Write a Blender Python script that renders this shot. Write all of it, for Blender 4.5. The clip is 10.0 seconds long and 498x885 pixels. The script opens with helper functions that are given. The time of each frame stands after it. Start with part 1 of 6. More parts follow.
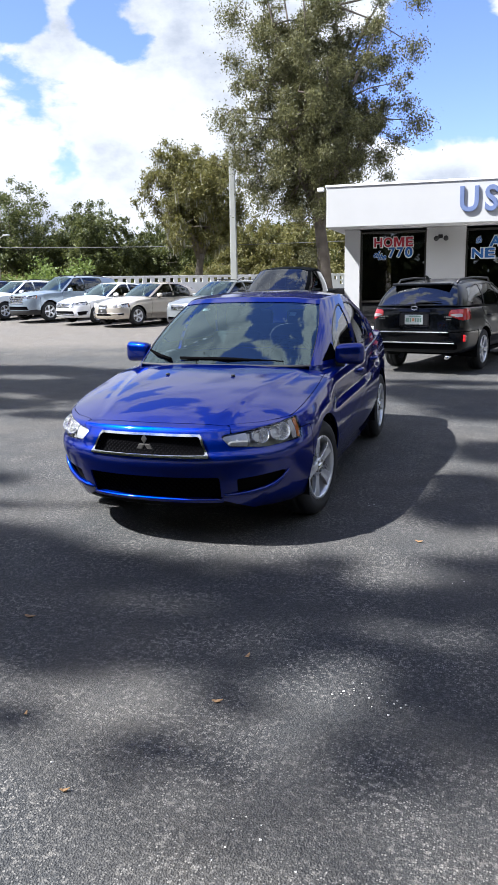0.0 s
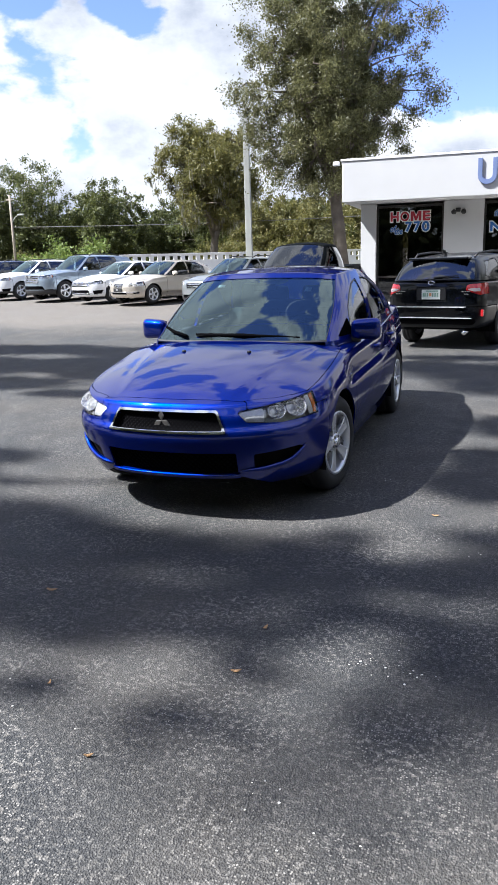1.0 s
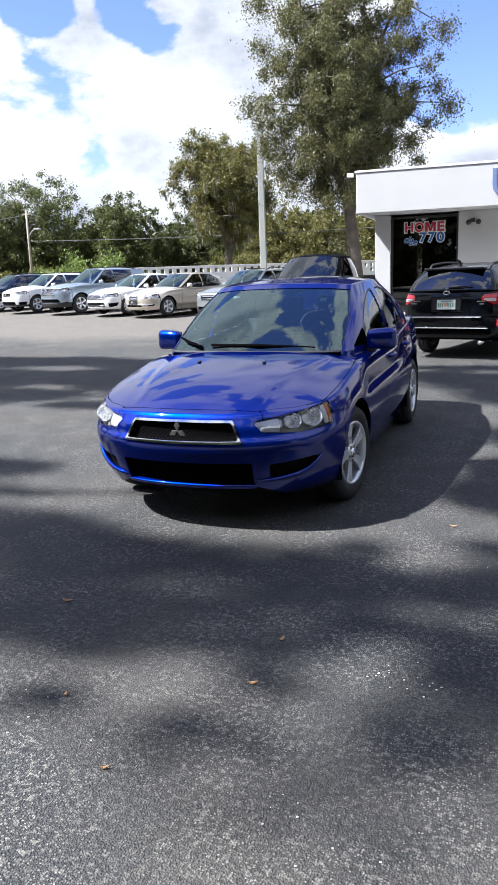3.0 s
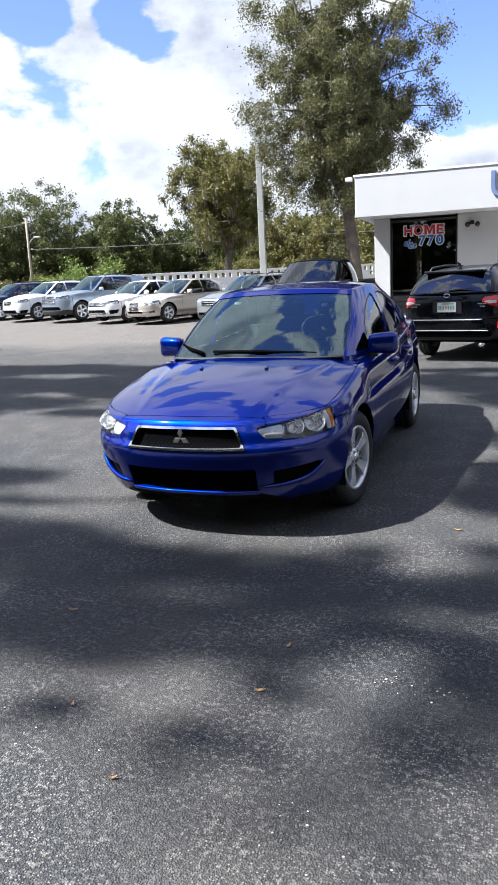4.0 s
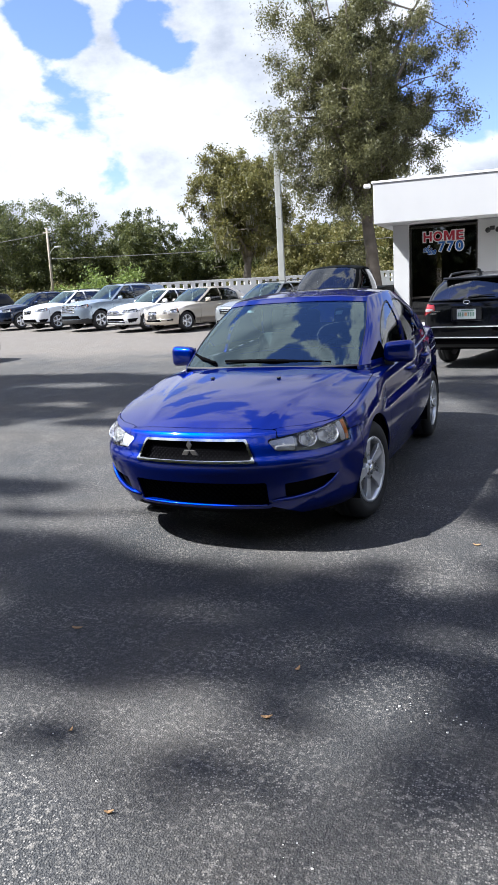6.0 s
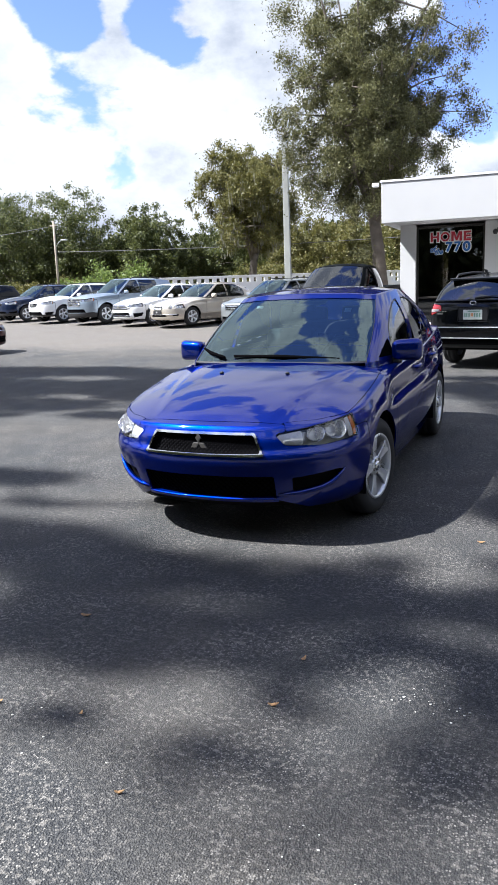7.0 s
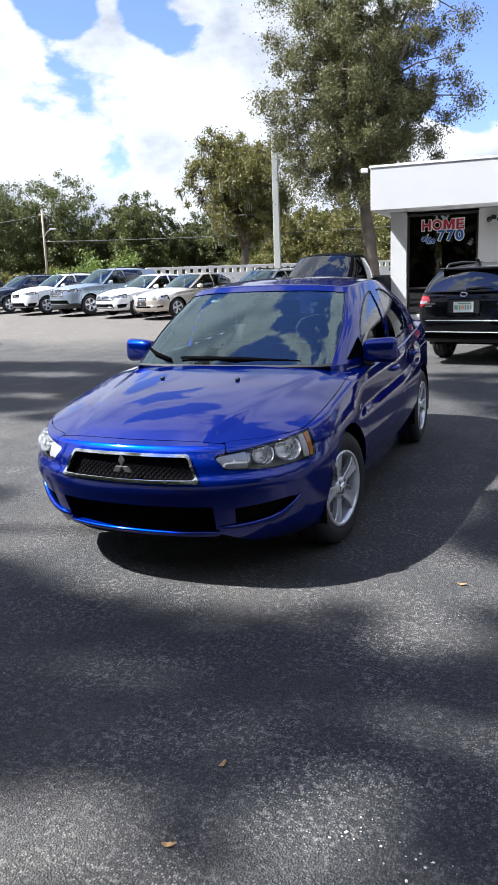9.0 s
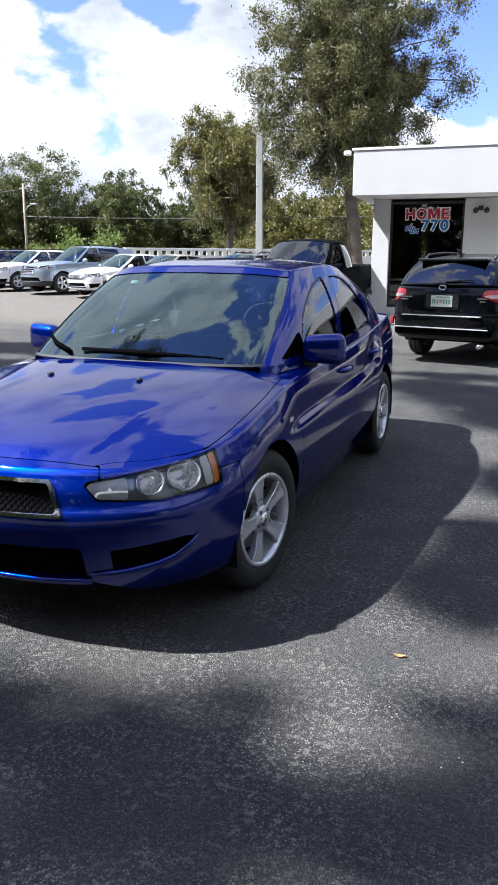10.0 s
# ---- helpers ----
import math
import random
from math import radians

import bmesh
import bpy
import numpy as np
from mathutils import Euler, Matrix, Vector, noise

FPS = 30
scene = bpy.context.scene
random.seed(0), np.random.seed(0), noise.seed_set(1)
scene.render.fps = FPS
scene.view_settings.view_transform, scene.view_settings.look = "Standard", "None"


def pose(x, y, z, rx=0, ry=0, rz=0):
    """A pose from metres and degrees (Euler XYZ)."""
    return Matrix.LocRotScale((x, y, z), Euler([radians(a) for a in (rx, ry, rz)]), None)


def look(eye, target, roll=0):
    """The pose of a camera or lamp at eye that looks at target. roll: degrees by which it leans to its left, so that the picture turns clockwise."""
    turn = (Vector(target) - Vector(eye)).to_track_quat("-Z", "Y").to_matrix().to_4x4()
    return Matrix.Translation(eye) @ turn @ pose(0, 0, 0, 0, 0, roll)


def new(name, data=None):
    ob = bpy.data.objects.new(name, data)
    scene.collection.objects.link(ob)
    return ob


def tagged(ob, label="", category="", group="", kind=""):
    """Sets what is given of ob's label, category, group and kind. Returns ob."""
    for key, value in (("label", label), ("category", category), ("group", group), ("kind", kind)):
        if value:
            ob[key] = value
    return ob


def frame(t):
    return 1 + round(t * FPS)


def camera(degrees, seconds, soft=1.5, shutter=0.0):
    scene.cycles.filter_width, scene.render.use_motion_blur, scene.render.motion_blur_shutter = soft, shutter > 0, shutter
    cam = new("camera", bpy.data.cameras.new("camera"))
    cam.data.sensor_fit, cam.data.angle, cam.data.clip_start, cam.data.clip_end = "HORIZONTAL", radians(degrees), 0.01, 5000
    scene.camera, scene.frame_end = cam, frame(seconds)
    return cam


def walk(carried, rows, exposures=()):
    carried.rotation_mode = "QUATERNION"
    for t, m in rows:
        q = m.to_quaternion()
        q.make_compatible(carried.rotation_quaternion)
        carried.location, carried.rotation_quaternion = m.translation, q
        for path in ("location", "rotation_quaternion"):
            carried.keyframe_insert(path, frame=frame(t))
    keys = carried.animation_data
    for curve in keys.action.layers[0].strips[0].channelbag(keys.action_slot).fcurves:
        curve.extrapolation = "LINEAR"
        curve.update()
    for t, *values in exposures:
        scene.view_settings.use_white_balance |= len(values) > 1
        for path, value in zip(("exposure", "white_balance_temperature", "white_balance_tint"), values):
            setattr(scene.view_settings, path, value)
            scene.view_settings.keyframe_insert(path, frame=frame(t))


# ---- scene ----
cam = camera(37.0, 10.0, 1.65)
EXPOSURE, KELVIN = 1.74, 5900
PATH = [
    (0, (1.912, -6.103, 1.544), (1.294, -4.248, 1.124), -1.1),
    (0.5, (1.91, -6.121, 1.538), (1.195, -4.303, 1.112), -2.2),
    (1, (1.92, -6.129, 1.535), (1.263, -4.301, 1.059), -1.8),
    (1.5, (1.913, -6.13, 1.535), (1.233, -4.3, 1.1), -1.3),
    (2, (1.915, -6.127, 1.535), (1.223, -4.303, 1.095), -2.1),
    (2.5, (1.915, -6.119, 1.531), (1.226, -4.295, 1.084), -2.2),
    (3.8, (1.9, -6.122, 1.517), (1.185, -4.306, 1.082), -2.4),
    (4, (1.903, -6.122, 1.534), (1.202, -4.299, 1.102), -3.0),
    (4.5, (1.915, -6.121, 1.532), (1.215, -4.299, 1.093), -3.1),
    (5, (1.919, -6.121, 1.539), (1.206, -4.301, 1.113), -3.6),
    (5.2, (1.915, -6.115, 1.537), (1.189, -4.304, 1.095), -3.7),
    (6.3, (1.906, -5.966, 1.528), (1.141, -4.162, 1.123), -3.0),
    (6.5, (1.889, -5.988, 1.522), (1.152, -4.18, 1.087), -1.7),
    (7, (1.892, -6.048, 1.525), (1.136, -4.244, 1.108), -2.3),
    (7.5, (1.915, -6.023, 1.52), (1.199, -4.203, 1.105), -3.3),
    (8, (1.952, -5.828, 1.51), (1.157, -4.041, 1.093), -2.6),
    (8.5, (1.931, -5.574, 1.497), (1.229, -3.748, 1.083), -1.1),
    (9, (1.885, -5.246, 1.513), (1.14, -3.443, 1.071), -2.3),
    (9.5, (1.95, -4.821, 1.497), (1.209, -3.029, 1.005), -1.0),
    (10, (1.913, -4.344, 1.467), (1.213, -2.532, 0.988), 0.1),
]
walk(cam, [(t, look(eye, target, roll)) for t, eye, target, roll in PATH], exposures=[(0.0, EXPOSURE, KELVIN, 10.0), (10.0, EXPOSURE, KELVIN, 10.0)])

# ---- light ----
SUN_WAY = Vector((-0.70, -0.38, 1.0)).normalized()      # from the ground towards the sun
sun_elevation = math.asin(SUN_WAY.z)
sun_azimuth = math.atan2(SUN_WAY.x, SUN_WAY.y)


def make_world():
    """Clear blue sky behind broken heaps of cloud, which thin out overhead."""
    world = bpy.data.worlds.new("sky")
    scene.world = world
    world.use_nodes = True
    nt = world.node_tree
    nt.nodes.clear()
    n, ln = nt.nodes.new, nt.links.new
    out, bg = n("ShaderNodeOutputWorld"), n("ShaderNodeBackground")
    sky = n("ShaderNodeTexSky")
    sky.sky_type, sky.sun_disc = "NISHITA", False
    sky.sun_elevation, sky.sun_rotation = sun_elevation, sun_azimuth
    sky.air_density, sky.dust_density, sky.ozone_density = 1.0, 0.25, 3.0
    tc, mp = n("ShaderNodeTexCoord"), n("ShaderNodeMapping")
    mp.inputs["Scale"].default_value = (1.0, 1.0, 1.6)
    mp.inputs["Location"].default_value = CLOUD_SHIFT
    ln(tc.outputs["Generated"], mp.inputs["Vector"])

    def fluff(scale, detail, rough, bent=0.0):
        node = n("ShaderNodeTexNoise")
        for key, value in (("Scale", scale), ("Detail", detail), ("Roughness", rough), ("Distortion", bent)):
            node.inputs[key].default_value = value
        ln(mp.outputs[0], node.inputs["Vector"])
        return node.outputs["Fac"]

    def sums(kind, a, b, c=None):
        node = n("ShaderNodeMath")
        node.operation = kind
        for slot, value in zip(node.inputs, (a, b, c)):
            if isinstance(value, float):
                slot.default_value = value
            elif value is not None:
                ln(value, slot)
        return node.outputs[0]

    def ranged(src, a, b, c, d, soft=True):
        node = n("ShaderNodeMapRange")
        node.interpolation_type = "SMOOTHSTEP" if soft else "LINEAR"
        for key, value in zip(("From Min", "From Max", "To Min", "To Max"), (a, b, c, d)):
            node.inputs[key].default_value = value
        ln(src, node.inputs["Value"])
        return node.outputs[0]

    sep = n("ShaderNodeSeparateXYZ")
    ln(tc.outputs["Generated"], sep.inputs[0])
    heap = sums("MULTIPLY_ADD", fluff(15.0, 5.0, 0.55), 0.16, fluff(3.4, 8.0, 0.52, 0.35))
    heap = sums("MULTIPLY_ADD", sep.outputs["Z"], -0.17, heap)
    for way, wide, depth in GAPS:
        dot = n("ShaderNodeVectorMath")
        dot.operation = "DOT_PRODUCT"
        dot.inputs[1].default_value = Vector(way).normalized()
        ln(tc.outputs["Generated"], dot.inputs[0])
        heap = sums("ADD", ranged(dot.outputs["Value"], math.cos(radians(wide)), math.cos(radians(wide * 0.15)), 0.0, depth), heap)
    cover = ranged(heap, CLOUD_FROM, CLOUD_TO, 0.0, 1.0)
    belly = ranged(sums("MULTIPLY_ADD", heap, 0.55, fluff(6.5, 7.0, 0.6)), 0.70, 1.06, 0.0, 1.0)
    cloud, mix, deep = n("ShaderNodeMix"), n("ShaderNodeMix"), n("ShaderNodeMix")
    for node in (cloud, mix, deep):
        node.data_type = "RGBA"
    cloud.inputs["A"].default_value, cloud.inputs["B"].default_value = (6.7, 6.7, 6.7, 1), (3.4, 3.65, 4.2, 1)
    ln(belly, cloud.inputs["Factor"])
    deep.blend_type = "MULTIPLY"
    deep.inputs["Factor"].default_value, deep.inputs["B"].default_value = 1.0, (1.28, 1.18, 1.58, 1)
    ln(sky.outputs[0], deep.inputs["A"])
    ln(cover, mix.inputs["Factor"])
    ln(deep.outputs["Result"], mix.inputs["A"])
    ln(cloud.outputs["Result"], mix.inputs["B"])
    ln(mix.outputs["Result"], bg.inputs["Color"])
    bg.inputs["Strength"].default_value = SKY_STRENGTH
    ln(bg.outputs[0], out.inputs["Surface"])


# where the cloud opens (below zero) or heaps up: a direction, its width in degrees and how much
GAPS = [((-0.43, 0.85, 0.31), 4.2, -0.20), ((-0.54, 0.78, 0.32), 3.8, -0.10), ((-0.56, 0.80, 0.22), 3.0, -0.08), ((-0.53, 0.83, 0.155), 3.6, -0.12), ((-0.09, 0.965, 0.25), 7.5, -0.24),
        ((-0.37, 0.89, 0.24), 10.0, 0.10), ((-0.30, 0.80, 0.52), 9.0, 0.12), ((-0.10, 0.82, 0.56), 9.0, 0.10), ((-0.08, 0.98, 0.13), 6.0, 0.12), ((-0.60, 0.76, 0.15), 9.0, 0.08), ((-0.50, 0.46, 0.73), 17.0, 0.14), ((-0.44, 0.70, 0.56), 12.0, -0.10), ((-0.40, 0.80, 0.44), 8.0, 0.12)]
CLOUD_SHIFT, CLOUD_FROM, CLOUD_TO, SKY_STRENGTH = (5.3, 1.9, 0.7), 0.425, 0.470, 0.050
make_world()
sun_data = bpy.data.lights.new("sun", "SUN")
sun_data.energy, sun_data.angle, sun_data.color = 5.0, radians(0.9), (1.0, 0.95, 0.87)
sun = new("sun", sun_data)
sun.matrix_world = look(SUN_WAY * 60, (0, 0, 0))


# ---- materials ----
def links_of(name):
    m = bpy.data.materials.new(name)
    m.use_nodes = True
    return m, m.node_tree, m.node_tree.nodes["Principled BSDF"]


def surface(name, rgb, rough=0.5, metal=0.0, vary=0.12, scale=8.0, bump=0.0, bump_scale=120.0, coat=0.0, spread=0.0, rgb2=None, spec=0.5):
    """A surface with grain at two scales: broad stains and fine relief."""
    m, nt, b = links_of(name)
    n, ln = nt.nodes.new, nt.links.new
    tc = n("ShaderNodeTexCoord")
    broad, fine = n("ShaderNodeTexNoise"), n("ShaderNodeTexNoise")
    broad.inputs["Scale"].default_value, fine.inputs["Scale"].default_value = scale, bump_scale
    broad.inputs["Detail"].default_value, fine.inputs["Detail"].default_value = 6, 4
    ln(tc.outputs["Object"], broad.inputs["Vector"])
    ln(tc.outputs["Object"], fine.inputs["Vector"])
    ramp = n("ShaderNodeMix")
    ramp.data_type = "RGBA"
    lo = tuple(max(0, c * (1 - vary)) for c in rgb) if rgb2 is None else rgb2
    hi = tuple(min(1, c * (1 + vary)) for c in rgb)
    ramp.inputs["A"].default_value, ramp.inputs["B"].default_value = (*lo, 1), (*hi, 1)
    rng = n("ShaderNodeMapRange")
    rng.inputs["From Min"].default_value, rng.inputs["From Max"].default_value = 0.3, 0.7
    ln(broad.outputs["Fac"], rng.inputs["Value"])
    ln(rng.outputs[0], ramp.inputs["Factor"])
    last = ramp.outputs["Result"]
    if spread:
        info, hsv, rr = n("ShaderNodeObjectInfo"), n("ShaderNodeHueSaturation"), n("ShaderNodeMapRange")
        rr.inputs["To Min"].default_value, rr.inputs["To Max"].default_value = 1 - spread, 1 + spread
        ln(info.outputs["Random"], rr.inputs["Value"])
        ln(rr.outputs[0], hsv.inputs["Value"])
        ln(last, hsv.inputs["Color"])
        last = hsv.outputs[0]
    ln(last, b.inputs["Base Color"])
    rg = n("ShaderNodeMapRange")
    rg.inputs["To Min"].default_value, rg.inputs["To Max"].default_value = max(0.0, rough - 0.06), min(1, rough + 0.08)
    ln(broad.outputs["Fac"], rg.inputs["Value"])
    ln(rg.outputs[0], b.inputs["Roughness"])
    b.inputs["Metallic"].default_value = metal
    b.inputs["Specular IOR Level"].default_value = spec
    if coat:
        b.inputs["Coat Weight"].default_value, b.inputs["Coat Roughness"].default_value = coat, 0.02
    if bump:
        bp = n("ShaderNodeBump")
        bp.inputs["Strength"].default_value, bp.inputs["Distance"].default_value = bump, 0.004
        ln(fine.outputs["Fac"], bp.inputs["Height"])
        ln(bp.outputs[0], b.inputs["Normal"])
    return m


def car_paint(name, rgb, metal=0.35, rough=0.32, flake=0.25, coat=1.0, spec=0.5, coat_ior=1.48):
    """Clear-coated metallic paint with fine flakes and a thin film of dust."""
    m, nt, b = links_of(name)
    n, ln = nt.nodes.new, nt.links.new
    tc, vor, dust = n("ShaderNodeTexCoord"), n("ShaderNodeTexVoronoi"), n("ShaderNodeTexNoise")
    vor.inputs["Scale"].default_value = 900
    dust.inputs["Scale"].default_value, dust.inputs["Detail"].default_value = 5, 8
    for node in (vor, dust):
        ln(tc.outputs["Object"], node.inputs["Vector"])
    mx = n("ShaderNodeMix")
    mx.data_type = "RGBA"
    mx.inputs["A"].default_value = (*[c * (1 - flake) for c in rgb], 1)
    mx.inputs["B"].default_value = (*[min(1, c * (1 + flake)) for c in rgb], 1)
    sep = n("ShaderNodeSeparateColor")
    ln(vor.outputs["Color"], sep.inputs[0])
    ln(sep.outputs[0], mx.inputs["Factor"])
    ln(mx.outputs["Result"], b.inputs["Base Color"])
    b.inputs["Metallic"].default_value, b.inputs["Roughness"].default_value = metal, rough
    b.inputs["Specular Tint"].default_value = (*[min(1, 0.02 + c * 1.3) for c in rgb], 1)
    b.inputs["Coat Weight"].default_value = coat
    b.inputs["Coat IOR"].default_value = coat_ior
    b.inputs["Specular IOR Level"].default_value = spec
    r = n("ShaderNodeMapRange")
    r.inputs["From Min"].default_value, r.inputs["From Max"].default_value = 0.45, 0.75
    r.inputs["To Min"].default_value, r.inputs["To Max"].default_value = 0.03, 0.07
    ln(dust.outputs["Fac"], r.inputs["Value"])
    ln(r.outputs[0], b.inputs["Coat Roughness"])
    return m


def glass(name, rgb, rough=0.01, alpha=1.0):
    m, nt, b = links_of(name)
    b.inputs["Base Color"].default_value = (*rgb, 1)
    b.inputs["Transmission Weight"].default_value = alpha
    b.inputs["Roughness"].default_value, b.inputs["IOR"].default_value = rough, 1.45
    return m


def pane_glass(name, tint, dim=0.6, index=2.0, shine=(0.95, 0.97, 1.0), rough=0.012):
    """Thin tinted sheet: passes light straight through and mirrors by Fresnel."""
    m, nt, b = links_of(name)
    n, ln = nt.nodes.new, nt.links.new
    out = nt.nodes["Material Output"]
    tr, gl, fr, mx = n("ShaderNodeBsdfTransparent"), n("ShaderNodeBsdfGlossy"), n("ShaderNodeFresnel"), n("ShaderNodeMixShader")
    tr.inputs["Color"].default_value = (*[c * dim for c in tint], 1)
    gl.inputs["Roughness"].default_value = rough
    gl.inputs["Color"].default_value = (*shine, 1)
    fr.inputs["IOR"].default_value = index
    ln(fr.outputs[0], mx.inputs[0])
    ln(tr.outputs[0], mx.inputs[1])
    ln(gl.outputs[0], mx.inputs[2])
    ln(mx.outputs[0], out.inputs["Surface"])
    nt.nodes.remove(b)
    return m


def leaf_material(name, a, b2):
    m, nt, b = links_of(name)
    n, ln = nt.nodes.new, nt.links.new
    geo, mx = n("ShaderNodeNewGeometry"), n("ShaderNodeMix")
    mx.data_type = "RGBA"
    mx.inputs["A"].default_value, mx.inputs["B"].default_value = (*a, 1), (*b2, 1)
    ln(geo.outputs["Random Per Island"], mx.inputs["Factor"])
    ln(mx.outputs["Result"], b.inputs["Base Color"])
    b.inputs["Roughness"].default_value = 0.55
    tl, ms = n("ShaderNodeBsdfTranslucent"), n("ShaderNodeMixShader")
    ln(mx.outputs["Result"], tl.inputs["Color"])
    ms.inputs[0].default_value = 0.35
    out = nt.nodes["Material Output"]
    ln(b.outputs[0], ms.inputs[1])
    ln(tl.outputs[0], ms.inputs[2])
    ln(ms.outputs[0], out.inputs["Surface"])
    return m


def asphalt_material(name):
    """Weathered sealed asphalt: dark binder, pale chips of stone, broad worn patches."""
    m, nt, b = links_of(name)
    n, ln = nt.nodes.new, nt.links.new
    tc = n("ShaderNodeTexCoord")

    def tex(kind, scale, detail=4, rough=0.6):
        t = n(kind)
        t.inputs["Scale"].default_value = scale
        if "Noise" in kind:
            t.inputs["Detail"].default_value, t.inputs["Roughness"].default_value = detail, rough
        ln(tc.outputs["Object"], t.inputs["Vector"])
        return t

    def rng(src, a, b3, c, d):
        r = n("ShaderNodeMapRange")
        for k, v in zip(("From Min", "From Max", "To Min", "To Max"), (a, b3, c, d)):
            r.inputs[k].default_value = v
        ln(src, r.inputs["Value"])
        return r.outputs[0]

    def mixed(f, c1, c2):
        mx = n("ShaderNodeMix")
        mx.data_type = "RGBA"
        ln(f, mx.inputs["Factor"])
        for key, c in (("A", c1), ("B", c2)):
            if isinstance(c, tuple):
                mx.inputs[key].default_value = (*c, 1)
            else:
                ln(c, mx.inputs[key])
        return mx.outputs["Result"]

    wear = tex("ShaderNodeTexNoise", 0.55, 6, 0.62)
    patch = tex("ShaderNodeTexNoise", 2.6, 6, 0.65)
    grain = tex("ShaderNodeTexNoise", 110, 3, 0.7)
    chips = tex("ShaderNodeTexVoronoi", 120)
    stones = tex("ShaderNodeTexVoronoi", 165)
    base = mixed(rng(wear.outputs["Fac"], 0.36, 0.66, 0, 1), (0.024, 0.027, 0.031), (0.064, 0.059, 0.054))
    base = mixed(rng(grain.outputs["Fac"], 0.47, 0.66, 0, 0.72), base, (0.110, 0.108, 0.103))
    gravel = tex("ShaderNodeTexNoise", 42, 2, 0.5)
    lift = n("ShaderNodeMath")
    lift.operation = "MULTIPLY"
    ln(rng(gravel.outputs["Fac"], 0.55, 0.66, 0, 0.75), lift.inputs[0])
    ln(rng(patch.outputs["Fac"], 0.38, 0.62, 0.12, 1.0), lift.inputs[1])
    base = mixed(lift.outputs[0], base, (0.195, 0.182, 0.166))
    base = mixed(rng(gravel.outputs["Fac"], 0.32, 0.44, 0.45, 0), base, (0.018, 0.019, 0.022))
    # paler, warmer colour before the far row: the sunlit lot painted in
    place = n("ShaderNodeSeparateXYZ")
    ln(tc.outputs["Object"], place.inputs[0])
    edge = n("ShaderNodeMath")
    edge.operation, edge.inputs[1].default_value = "MULTIPLY_ADD", 5.0
    ln(wear.outputs["Fac"], edge.inputs[0])
    ln(place.outputs["Y"], edge.inputs[2])
    base = mixed(rng(edge.outputs[0], 11.0, 14.5, 0.0, 0.62), base, (0.165, 0.148, 0.130))
    sepc = n("ShaderNodeSeparateColor")
    ln(chips.outputs["Color"], sepc.inputs[0])
    few = n("ShaderNodeMath")
    few.operation = "MULTIPLY"
    ln(rng(sepc.outputs[0], 0.46, 0.80, 0, 1), few.inputs[0])
    ln(rng(patch.outputs["Fac"], 0.42, 0.64, 0.25, 1.0), few.inputs[1])
    near = n("ShaderNodeMath")
    near.operation = "MULTIPLY"
    ln(few.outputs[0], near.inputs[0])
    ln(rng(chips.outputs["Distance"], 0.25, 0.5, 1, 0), near.inputs[1])
    base = mixed(near.outputs[0], base, (0.27, 0.255, 0.235))
    ln(base, b.inputs["Base Color"])
    ln(rng(wear.outputs["Fac"], 0.3, 0.7, 0.62, 0.85), b.inputs["Roughness"])
    b.inputs["Specular IOR Level"].default_value = 0.20
    bp = n("ShaderNodeBump")
    bp.inputs["Strength"].default_value, bp.inputs["Distance"].default_value = 0.75, 0.008
    sm = n("ShaderNodeMath")
    sm.operation, sm.inputs[1].default_value = "MULTIPLY_ADD", 0.35
    ln(grain.outputs["Fac"], sm.inputs[0])
    ln(stones.outputs["Distance"], sm.inputs[2])
    ln(sm.outputs[0], bp.inputs["Height"])
    ln(bp.outputs[0], b.inputs["Normal"])
    return m


